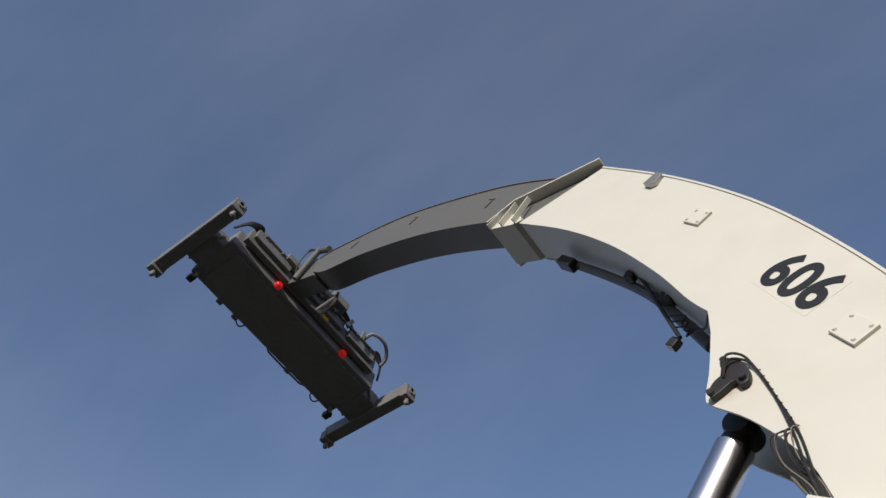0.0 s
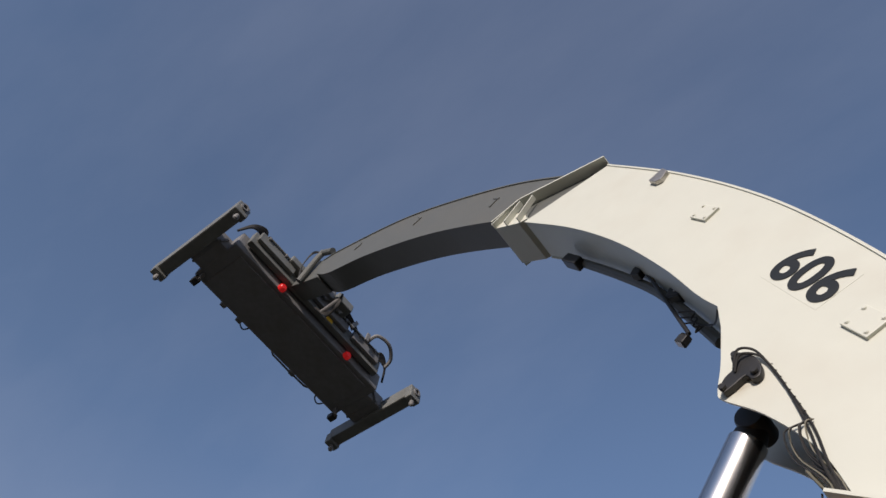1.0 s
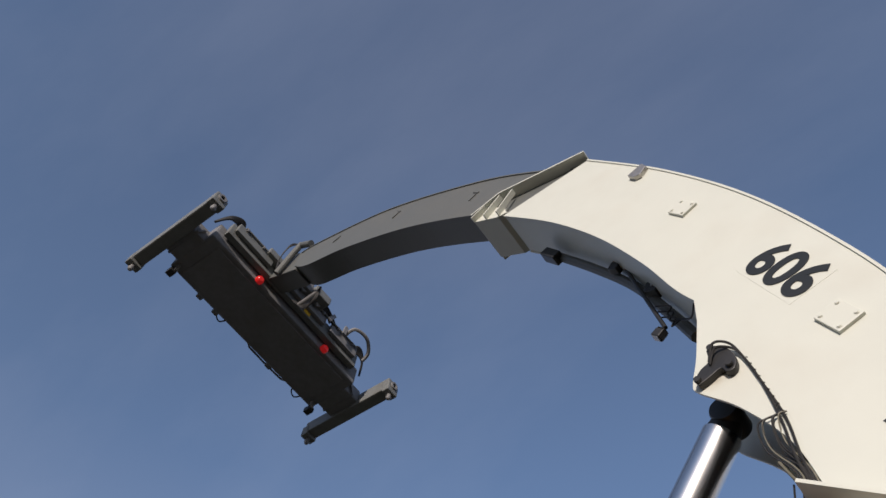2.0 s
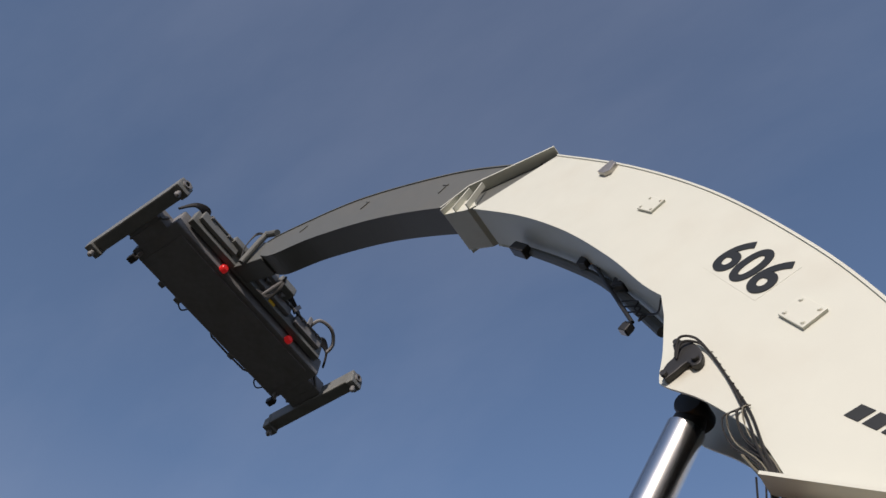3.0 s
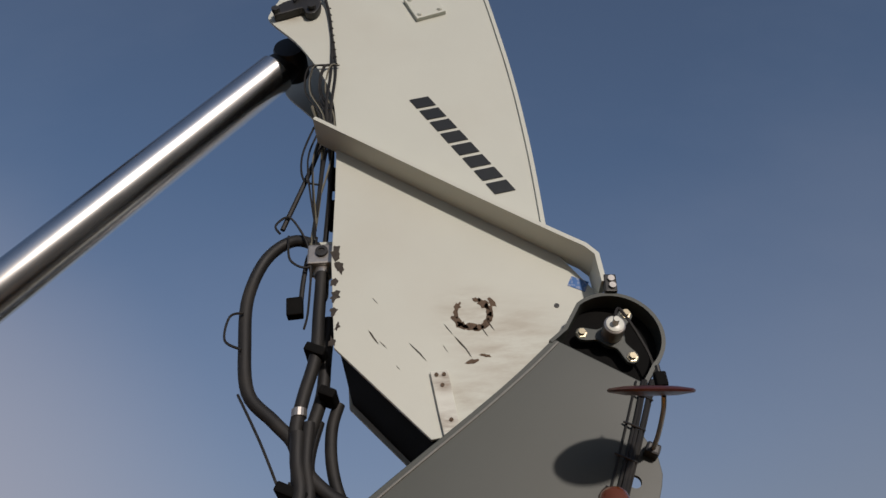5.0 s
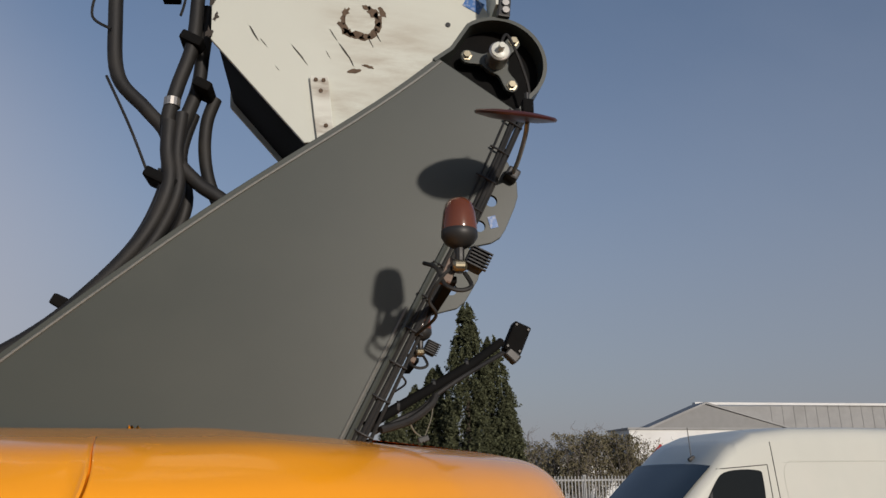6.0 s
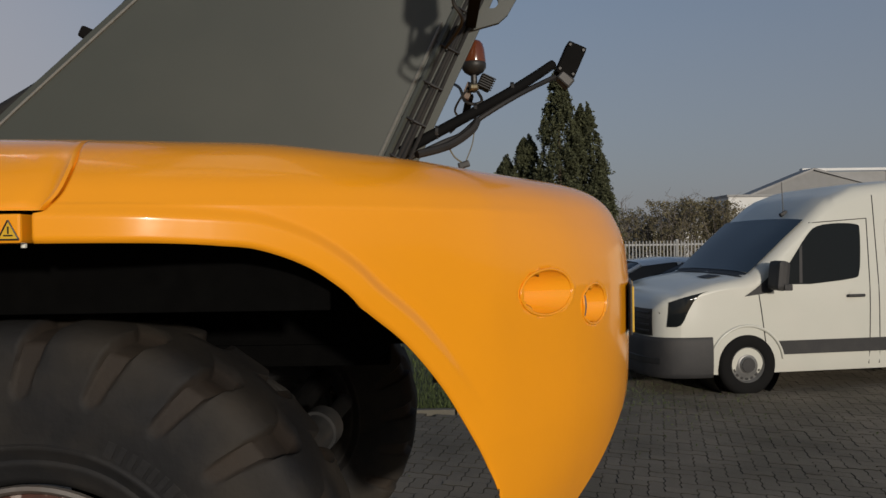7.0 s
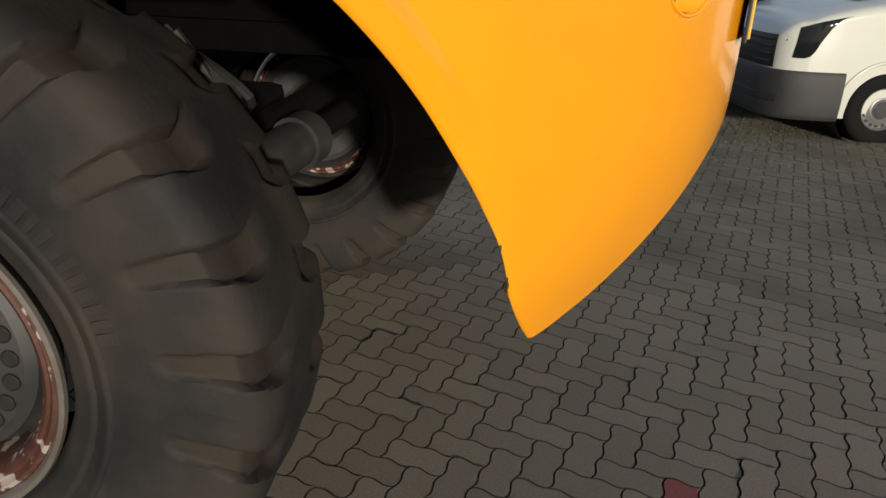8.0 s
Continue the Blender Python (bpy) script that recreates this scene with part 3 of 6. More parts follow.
        a, b = p + nrm * inset, p + nrm * (inset + thick)
        rows.append([(a.x, y0, a.z), (a.x, y1, a.z), (b.x, y1, b.z), (b.x, y0, b.z)])
    bm = grid(rows, closed=True)
    bm.verts.ensure_lookup_table()
    bm.faces.new(bm.verts[:4])
    bm.faces.new(bm.verts[-4:])
    return part(name, bm, material, stacker, smooth=30)


flange("boom_top_flange", g2(outer, 8), -0.012, 0.024, BOOM_Y - 0.014, BOOM_Y + BOOM_W + 0.014, M["boom_white"])
flange("boom_underside", g2(inner, 8), -0.035, 0.02, BOOM_Y + 0.024, BOOM_Y + BOOM_W - 0.024, M["boom_white"])
# near-black web and base underside: shade between the white plates put into colour
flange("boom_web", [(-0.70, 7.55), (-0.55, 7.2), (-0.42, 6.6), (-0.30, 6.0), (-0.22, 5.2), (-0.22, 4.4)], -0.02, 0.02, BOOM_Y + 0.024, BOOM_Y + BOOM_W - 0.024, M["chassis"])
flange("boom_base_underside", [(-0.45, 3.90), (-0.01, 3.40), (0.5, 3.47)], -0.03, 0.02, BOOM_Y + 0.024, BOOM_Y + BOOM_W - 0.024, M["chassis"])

# collar round the mouth of the main boom: a sloping lip, ribs and a box under it
col_dir = Vector((-3.06 + 1.30, 0, 11.90 - 11.72)).normalized()
def bar(name, a, b, width, depth, y0, y1, material, bevel=0.004):
    """A flat bar from a to b in the (x, z) plane."""
    a, b = Vector((a[0], 0, a[1])), Vector((b[0], 0, b[1]))
    d = (b - a).normalized()
    n = Vector((d.z, 0, -d.x)) * width / 2
    return part(name, prism([(q.x, q.z) for q in (a + n, b + n, b - n, a - n)], y0, y1, bevel), material, stacker)


bar("collar_lip", (-1.33, 11.80), (-2.72, 12.18), 0.03, 0, BOOM_Y - 0.10, BOOM_Y + BOOM_W + 0.10, M["boom_white"])
bar("collar_lip", (-2.72, 12.18), (-3.22, 12.00), 0.03, 0, BOOM_Y - 0.10, BOOM_Y + BOOM_W + 0.10, M["boom_white"])
for x0, z0, x1, z1 in ((-2.50, 12.05, -2.78, 11.62), (-2.72, 12.12, -3.0, 11.76), (-2.98, 12.08, -3.22, 11.92)):
    bar("collar_rib", (x0, z0), (x1, z1), 0.02, 0, BOOM_Y - 0.09, BOOM_Y, M["boom_white"], 0.003)
part("collar_box", prism([(-2.66, 11.60), (-2.80, 11.62), (-3.22, 11.93), (-3.10, 12.12), (-2.7, 11.9)], BOOM_Y, BOOM_Y + BOOM_W, 0.008), M["boom_white"], stacker)

# inner boom
IN_Y, IN_W = 2.50, 0.54
in_top = [(-1.5, 11.7), (-1.98, 12.33), (-3.22, 13.58), (-5.40, 15.14), (-7.42, 15.96), (-8.05, 16.08)]
in_low = [(-8.10, 15.55), (-7.62, 15.12), (-6.46, 14.66), (-4.77, 13.64), (-3.12, 12.22), (-2.2, 11.1)]
part("inner_boom", prism(g2(in_top, 8) + g2(in_low, 8), IN_Y, IN_Y + IN_W, 0.006), M["boom_grey"], stacker, "dark grey inner boom section")
flange("inner_boom_top_flange", g2(in_top, 8), -0.012, 0.024, IN_Y - 0.02, IN_Y + IN_W + 0.02, M["boom_grey"])
for x, z, a in ((-3.36, 13.12, 38), (-5.20, 14.62, 28), (-6.9, 15.45, 22)):
    t = Matrix.Rotation(radians(-a), 3, "Y")
    part("slide_pad", box((0.17, 0.02, 0.035), (x, IN_Y - 0.008, z), t, 0.004), M["boom_grey"], stacker)
    part("slide_pad", box((0.035, 0.02, 0.17), (x + 0.07, IN_Y - 0.008, z + 0.115), t, 0.004), M["boom_grey"], stacker)

# bolted pads, lifting lug and the number on the main boom
def pad(x, z, w, h, a):
    t = Matrix.Rotation(radians(-a), 3, "Y")
    p = part("cover_pad", box((w, 0.03, h), (x, BOOM_Y - 0.015, z), t, 0.005), M["boom_white"], stacker)
    for sx in (-1, 1):
        for sz in (-1, 1):
            o = t @ Vector((sx * w * 0.36, 0, sz * h * 0.34))
            part("bolt", lathe([(0.018, -0.006), (0.018, 0.0), (0.012, -0.012), (0, -0.012)], "y", (x + o.x, BOOM_Y - 0.030, z + o.z), 10), M["boom_white"], p)


pad(-0.51, 9.11, 0.24, 0.20, -62)
pad(0.10, 6.62, 0.26, 0.22, -70)
part("lifting_lug", prism([(-0.90, 10.42), (-0.70, 10.52), (-0.66, 10.40), (-0.76, 10.28), (-0.84, 10.30)], BOOM_Y - 0.06, BOOM_Y, 0.008), M["steel"], stacker)
num_back = part("number_sheet", box((0.74, 0.0016, 0.43), (-0.035, BOOM_Y - 0.0012, 7.40), Matrix.Rotation(radians(73), 3, "Y"), 0), M["boom_white"], stacker, "pale sheet behind the number")
lettering("number", "606", 0.54, M["letter"], (-0.035, BOOM_Y - 0.008, 7.40), upright(-73), stacker, shear=0.0, xscale=0.90, label="black fleet number 606", bold=0.014)
# the maker's mark: eight slanted plain bars
mark_dir = Vector((0.455, 0, -0.82)).normalized()
for i in range(8):
    c = Vector((0.02, 0, 5.66)) + mark_dir * (0.05 + i * 0.122) + Vector((0.0, 0, 0))
    a = math.degrees(math.atan2(mark_dir.z, mark_dir.x))
    t = Matrix.Rotation(radians(-a), 3, "Y")
    q = [t @ Vector((sx * 0.047 + sz * 0.018, 0, sz * 0.058)) for sx, sz in ((-1, -1), (1, -1), (1, 1), (-1, 1))]
    part("mark_bar", prism([(c.x + v.x, c.z + v.z) for v in q], BOOM_Y - 0.006, BOOM_Y - 0.002), M["letter"], stacker, "black bar of the maker's mark" if i == 0 else "")

# shelf plate across the boom base
t_shelf = [(-0.60, 5.34), (0.10, 4.82), (0.60, 4.455), (0.82, 4.30)]
flange("shelf_plate", g2(t_shelf[:4] , 4) + [(0.868, 4.24), (0.872, 4.07)], -0.012, 0.024, BOOM_Y - 0.17, BOOM_Y + 0.03, M["boom_white"])
flange("shelf_plate", g2(t_shelf[:4], 4) + [(0.868, 4.24), (0.872, 4.07)], -0.012, 0.024, BOOM_Y + BOOM_W - 0.03, BOOM_Y + BOOM_W + 0.17, M["boom_white"])
# wear strip, sticker, plug hole, scuffs and scratches on the boom base
ws = part("wear_strip", prism([(0.00, 3.71), (0.085, 3.715), (0.105, 3.56), (0.125, 3.40), (0.055, 3.34), (0.03, 3.50)], BOOM_Y - 0.022, BOOM_Y - 0.001, 0.004), M["worn_strip"], stacker, "worn pale wear strip with rust stains")
for x, z in ((0.03, 3.69), (0.065, 3.69), (0.055, 3.635), (0.085, 3.46)):
    part("bolt", lathe([(0.010, -0.004), (0.010, 0.0), (0, -0.005)], "y", (x, BOOM_Y - 0.023, z), 8), M["brown_scuff"], ws)
part("sticker", box((0.095, 0.002, 0.065), (0.785, BOOM_Y - 0.002, 4.175), Matrix.Rotation(radians(28), 3, "Y")), M["sticker_blue"], stacker, "small blue and white sticker")
part("plug_hole", lathe([(0.013, 0), (0.013, 0.004), (0, 0.004)], "y", (0.655, BOOM_Y - 0.004, 4.05), 12), M["black"], stacker)
rng = random.Random(5)
def blot(x, z, r, squash=1.0, lean=0.0, rough=0.35, material="brown_scuff", name="paint_scuff"):
    """A flake of bare paint with a ragged edge."""
    pts = []
    for k in range(14):
        a = 2 * math.pi * k / 14
        rr = r * (1 + rough * rng.uniform(-1, 1))
        u, v = rr * math.cos(a), rr * squash * math.sin(a)
        pts.append((x + u * math.cos(lean) - v * math.sin(lean), z + u * math.sin(lean) + v * math.cos(lean)))
    return part(name, prism(pts, BOOM_Y - 0.0025, BOOM_Y - 0.0005), M[material], stacker)


for k in range(13):
    a = 2 * math.pi * k / 13 + 0.2
    if k not in (3, 4):
        blot(0.225 + 0.085 * math.cos(a) * rng.uniform(0.9, 1.15), 4.03 + 0.085 * math.sin(a) * rng.uniform(0.9, 1.1), rng.uniform(0.018, 0.040), 0.55, a + 1.57)
blot(0.33, 4.09, 0.03, 0.5, -1.1)
blot(0.20, 3.76, 0.035, 0.4, 0.2)
blot(0.27, 3.79, 0.028, 0.3, -0.3)
for x, z, ln in ((-0.27, 3.93, 0.09), (-0.22, 3.88, 0.05), (-0.06, 3.84, 0.09), (-0.03, 3.80, 0.05), (0.16, 3.86, 0.11), (0.10, 3.95, 0.06), (0.31, 3.96, 0.07), (0.28, 3.92, 0.05), (0.08, 3.84, 0.04), (0.19, 3.81, 0.06), (-0.26, 4.14, 0.04), (-0.15, 3.75, 0.025)):
    blot(x, z, ln / 2, 0.07, -1.0 + rng.uniform(-0.15, 0.15), 0.3, "scratch", "scratch")
for k in range(7):
    blot(-0.465 + rng.uniform(-0.005, 0.02), 4.45 - 0.09 * k, rng.uniform(0.012, 0.03), 1.6, rng.uniform(-0.3, 0.3), 0.5, "scratch", "edge_wear")

# pin keeper of the lift cylinder on the near lug, with greasing lines
keeper = part("pin_keeper", prism(g2([(-0.97, 6.60), (-0.90, 6.68), (-0.82, 6.73), (-0.81, 6.85), (-0.76, 6.88), (-0.70, 6.82), (-0.645, 6.74), (-0.635, 6.62), (-0.67, 6.54), (-0.73, 6.54), (-0.76, 6.60), (-0.86, 6.56), (-0.95, 6.53)], 3), BOOM_Y - 0.06, BOOM_Y - 0.002, 0.015), M["black"], stacker, "black cast pin keeper")
for x, z in ((-0.94, 6.57), (-0.77, 6.835), (-0.69, 6.59)):
    part("bolt", lathe([(0.028, -0.03), (0.028, 0.0), (0.0, -0.03)], "y", (x, BOOM_Y - 0.062, z), 8), M["black"], keeper)
for off in (0.0, 0.03):
    part("grease_line", tube([(-0.82, BOOM_Y - 0.07, 6.70 - off), (-0.74, BOOM_Y - 0.10, 6.84 - 2 * off), (-0.64, BOOM_Y - 0.06, 6.82 - 2 * off), (-0.59, BOOM_Y - 0.03, 6.66), (-0.55, BOOM_Y - 0.02, 6.35), (-0.51 - off, BOOM_Y - 0.02, 5.95), (-0.53 - off, BOOM_Y - 0.01, 5.6), (-0.53, BOOM_Y + 0.05, 5.2)], 0.010, 6), M["hose"], stacker)
for k in range(9):
    f = k / 8
    part("cable_tie", tube([(-0.59 + 0.065 * f, BOOM_Y - 0.018, 6.62 - 0.62 * f), (-0.57 + 0.065 * f, BOOM_Y - 0.033, 6.625 - 0.62 * f), (-0.565 + 0.065 * f, BOOM_Y - 0.02, 6.63 - 0.62 * f)], 0.004, 5, 3), M["black"], stacker)
for k in range(6):
    x = -0.52 + rng.uniform(-0.05, 0.04)
    part("loose_wire", tube([(x, BOOM_Y - 0.02, 6.0), (x - 0.06 - 0.014 * k, BOOM_Y - 0.03, 5.98), (x - 0.09 - 0.012 * k, BOOM_Y + 0.02, 5.80), (x - 0.02, BOOM_Y, 5.5), (x - 0.04 - 0.014 * k, BOOM_Y + 0.05, 5.2), (-0.6, BOOM_Y + 0.1, 4.9 - 0.05 * k)], 0.006, 5), M["cable" if k % 3 == 0 else "hose"], stacker)

# lift cylinder
CYL_Y = 2.78
rod_top, rod_low = Vector((-0.93, CYL_Y, 6.51)), Vector((-2.94, CYL_Y, 3.95))
d = (rod_low - rod_top).normalized()
lift = part("lift_cylinder_rod", tube([rod_top + d * 0.12, rod_low], 0.143, 36, 1), M["chrome"], stacker, "polished chrome piston rod", smooth=40)
part("rod_eye", tube([rod_top - d * 0.02, rod_top + d * 0.14], 0.110, 28, 1, taper=1.2), M["black"], lift, smooth=40)
part("rod_eye", lathe([(0.105, -0.13), (0.115, -0.11), (0.115, 0.11), (0.105, 0.13)], "y", rod_top + Vector((0.03, 0, 0.03)), 28), M["black"], lift, smooth=40)
part("lift_cylinder_barrel", tube([rod_low, rod_low + d * 2.6], 0.16, 28, 1), M["boom_grey"], stacker, smooth=40)
# black block added in place of the shade inside the open boom foot
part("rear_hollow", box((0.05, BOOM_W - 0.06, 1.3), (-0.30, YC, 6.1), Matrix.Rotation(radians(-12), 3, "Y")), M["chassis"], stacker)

# lamps on the underside of the boom
def work_lamp(name, at, turn, parent, s=1.0):
    body = part(name, box((0.13 * s, 0.11 * s, 0.12 * s), at, turn, 0.015 * s), M["black"], parent, "black work lamp")
    off = turn @ Vector((0, 0, -0.062 * s))
    part("lens", box((0.105 * s, 0.09 * s, 0.008 * s), Vector(at) + off, turn, 0.003), M["lens"], body)
    for k in range(5):
        o = turn @ Vector(((k - 2) * 0.024 * s, 0, 0.068 * s))
        part("cooling_fin", box((0.006 * s, 0.10 * s, 0.03 * s), Vector(at) + o, turn, 0.001), M["black"], body)
    return body


part("lamp_rail", tube([(-1.40, 2.9, 9.56), (-1.17, 2.9, 8.10)], 0.022, 10, 1), M["black"], stacker)
part("lamp_rail_bracket", box((0.24, 0.12, 0.05), (-1.05, 2.9, 8.78), Matrix.Rotation(radians(20), 3, "Y"), 0.008), M["steel"], stacker)
work_lamp("work_lamp", (-1.48, 2.88, 9.52), Matrix.Rotation(0.6, 3, "Y"), stacker, 0.95)
work_lamp("work_lamp", (-1.24, 2.88, 8.02), Matrix.Rotation(0.9, 3, "Y"), stacker, 0.8)
work_lamp("work_lamp", (-1.16, 2.92, 8.82), Matrix.Rotation(0.5, 3, "Y"), stacker, 1.2)
part("camera_box", box((0.34, 0.16, 0.14), (-2.28, 2.95, 10.72), Matrix.Rotation(radians(58), 3, "Y"), 0.02), M["black"], stacker)
part("underside_duct", tube([(-2.2, 3.0, 10.70), (-1.75, 3.0, 9.93), (-1.35, 3.0, 9.15), (-1.10, 3.0, 8.4), (-0.95, 3.0, 7.9)], 0.06, 8), M["boom_grey"], stacker)
for k in range(3):
    part("lamp_cable", tube([(-1.20, 2.9, 8.5 - 0.1 * k), (-1.05, 2.88, 8.35 - 0.1 * k), (-1.1, 2.86, 8.22 - 0.1 * k), (-1.0, 2.86, 8.05), (-0.88, 2.7, 7.78), (-0.78, 2.5, 7.66)], 0.009, 6), M["hose"], stacker)

# ---- tower frame ----
FY = 2.28
plate_top = g2([(-2.05, 1.72), (-1.50, 2.03), (-1.08, 2.39), (-0.72, 2.71), (-0.31, 3.06), (0.30, 3.53), (0.58, 3.775)], 5)
skin = plate_top + [(0.96, 3.515), (0.845, 3.28), (0.68, 2.91), (0.515, 2.57), (0.29, 2.10), (0.08, 1.6), (-2.05, 1.4)]
arc = [(0.865 + 0.235 * math.cos(a), 3.775 + 0.235 * math.sin(a)) for a in (radians(x) for x in range(128, -50, -8))]
for side, s in ((FY, 1), (2 * YC - FY, -1)):
    part("tower_plate", prism(skin, side, side + s * 0.03, 0.004), M["frame_grey"], stacker, "grey painted tower side plate")
    # back plate round the pivot, blackened for the recess's shade, and the rim of its recess
    part("pivot_plate", prism(plate_top[-6:] + arc + [(0.84, 3.28), (0.3, 3.1)], side + s * 0.10, side + s * 0.135), M["chassis"], stacker)
    rim_line = [(0.56, 3.765), (0.64, 3.83)] + arc + [(0.965, 3.52)]
    rows = []
    for i, (x, z) in enumerate(rim_line):
        p, q = rim_line[max(i - 1, 0)], rim_line[min(i + 1, len(rim_line) - 1)]
        dd = Vector((q[0] - p[0], 0, q[1] - p[1])).normalized()
        n = Vector((-dd.z, 0, dd.x)) * 0.018
        y0, y1 = side - s * 0.006, side + s * 0.11
        rows.append([(x, y0, z), (x, y1, z), (x - n.x, y1, z - n.z), (x - n.x, y0, z - n.z)])
    part("pivot_rim", grid(rows, closed=True), M["frame_grey"], stacker, smooth=40)
    # seam welds
    part("edge_weld", tube([(x + 0.018, side - s * 0.003, z - 0.022) for x, z in plate_top[::3]], 0.006, 6, 3), M["weld"], stacker)
    # lug plates with holes
    def holed(name, outline, holes, y, parent):
        b = prism(outline, y, y + s * 0.022, 0.003)
        ob = part(name, b, M["frame_grey"], parent)
        me = bpy.data.meshes.new("cut")
        tmp_bm = bmesh.new()
        for hx, hz, hr in holes:
            lathe([(hr, y - 0.2), (hr, y + 0.2)], "y", (hx, 0, hz), 20, tmp_bm)
        bmesh.ops.recalc_face_normals(tmp_bm, faces=tmp_bm.faces)
        tmp_bm.to_mesh(me)
        tmp_bm.free()
        tool = new("cut", me)
        mod = ob.modifiers.new("holes", "BOOLEAN")
        mod.object, mod.operation, mod.solver = tool, "DIFFERENCE", "EXACT"
        done = bpy.data.meshes.new_from_object(ob.evaluated_get(bpy.context.evaluated_depsgraph_get()))
        ob.modifiers.clear()
        ob.data = done
        bpy.data.objects.remove(tool)
        return ob
    ly = side + s * 0.035
    if s > 0:
        holed("lug_plate", [(0.84, 3.42), (0.925, 3.24), (0.943, 3.19), (0.945, 3.12), (0.93, 3.07), (0.885, 2.965), (0.86, 2.925), (0.82, 2.90), (0.70, 2.87), (0.60, 2.86), (0.75, 3.42)], [(0.823, 3.095, 0.028), (0.768, 2.975, 0.027)], ly, stacker)
        holed("lug_plate", [(0.70, 2.89), (0.765, 2.83), (0.77, 2.78), (0.755, 2.73), (0.70, 2.635), (0.665, 2.605), (0.50, 2.56), (0.42, 2.56), (0.52, 2.89)], [(0.700, 2.790, 0.026), (0.640, 2.687, 0.026)], ly, stacker)
part("tower_back", prism([(0.78, 3.36), (0.64, 3.06), (0.06, 1.9), (0.0, 1.9), (0.58, 3.06), (0.72, 3.40)], FY + 0.03, 2 * YC - FY - 0.03), M["chassis"], stacker)
part("sticker", box((0.036, 0.002, 0.055), (0.828, FY + 0.033, 2.995), Matrix.Rotation(radians(-15), 3, "Y")), M["sticker_blue"], stacker, "small blue sticker")
# pivot pin and its three-armed keeper
pin = part("pivot_pin", lathe([(0.050, 0.03), (0.050, -0.11), (0.044, -0.115), (0.0, -0.115)], "y", (0.865, FY + 0.06, 3.80), 28), M["steel"], stacker, smooth=40)
part("pin_cap", lathe([(0.042, -0.05), (0.042, -0.070), (0.034, -0.074), (0.016, -0.076), (0.014, -0.115), (0.0, -0.115)], "y", (0.865, FY + 0.01, 3.80), 24), M["num_plate"], pin, smooth=40)
arm_pts = []
for k, a in enumerate((172, 52, -60)):
    for off, rr in ((-22, 0.075), (-13, 0.150), (0, 0.172), (13, 0.150), (22, 0.075)):
        arm_pts.append((0.865 + rr * math.cos(radians(a - off)), 3.795 + rr * math.sin(radians(a - off))))
    arm_pts.append((0.865 + 0.062 * math.cos(radians(a - 60)), 3.795 + 0.062 * math.sin(radians(a - 60))))
keep3 = part("pin_keeper", prism(g2(arm_pts + arm_pts[:1], 3)[:-1], FY + 0.035, FY + 0.058, 0.004), M["frame_grey"], stacker)
for a in (172, 52, -60):
    part("bolt", lathe([(0.026, 0.0), (0.026, -0.006), (0.017, -0.007), (0.017, -0.022), (0, -0.022)], "y", (0.865 + 0.142 * math.cos(radians(a)), FY + 0.035, 3.795 + 0.142 * math.sin(radians(a))), 6), M["bolt"], keep3)
lub = part("grease_block", box((0.06, 0.05, 0.10), (0.90, FY + 0.0, 4.055), Matrix.Rotation(radians(5), 3, "Y"), 0.006), M["black"], stacker)
for z in (4.035, 4.075):
    part("bolt", lathe([(0.017, 0), (0.017, -0.012), (0, -0.012)], "y", (0.905, FY - 0.025, z), 12), M["steel"], lub)
part("grease_line", tube([(0.865, FY - 0.07, 3.82), (0.90, FY - 0.06, 3.88), (0.97, FY - 0.02, 3.76), (1.01, FY, 3.62), (0.99, FY + 0.01, 3.5), (0.93, FY, 3.4)], 0.007, 6), M["hose"], stacker)

# cables and rail down the rear edge of the tower
edge = [(0.985, 3.53), (0.88, 3.28), (0.72, 2.93), (0.555, 2.60), (0.405, 2.29), (0.275, 2.02)]
for k, (dx, dy, r) in enumerate(((-0.03, -0.010, 0.009), (-0.048, -0.010, 0.007), (-0.008, -0.008, 0.010), (0.012, 0.005, 0.008), (-0.065, -0.008, 0.005))):
    part("edge_cable", tube([(x + dx + 0.008 * math.sin(7 * i + k), FY + dy, z) for i, (x, z) in enumerate(edge)], r, 7, 5), M["hose"], stacker)
part("cable_rail", tube([(x - 0.075, FY - 0.012, z) for x, z in edge[2:]], 0.012, 6, 3), M["frame_grey"], stacker)
part("cable_rail", tube([(x - 0.105, FY - 0.006, z) for x, z in edge[3:]], 0.006, 6, 3), M["weld"], stacker)
for i in range(11):
    f = i / 10
    x, z = 0.95 - 0.645 * f, 3.45 - 1.36 * f
    part("cable_tie", tube([(x - 0.07, FY - 0.014, z + 0.025), (x - 0.03, FY - 0.024, z), (x + 0.015, FY - 0.01, z - 0.02)], 0.005, 5, 3), M["black"], stacker)

# round mirror folded flat on its arm
mirror = thing("round_mirror", "round rust-red mirror folded flat on a bent steel arm", "mirror", at=(0.825, 1.83, 3.272))
mirror_tilt = Matrix.Rotation(radians(4), 3, "Y") @ Matrix.Rotation(radians(25), 3, "X")
part("mirror_disc", lathe([(0, 0.012), (0.10, 0.010), (0.155, 0.002), (0.162, -0.004), (0.158, -0.012), (0.10, -0.022), (0, -0.026)], "z", (0, 0, 0), 40, turn=mirror_tilt), M["dial_red"], mirror, smooth=40)
part("clamp", box((0.045, 0.04, 0.06), (0.05, 0.01, 0.04), None, 0.008), M["chassis"], mirror)
part("clamp_bolt", lathe([(0.010, 0), (0.010, 0.035), (0, 0.035)], "z", (0.05, 0.01, 0.065), 10), M["black"], mirror)
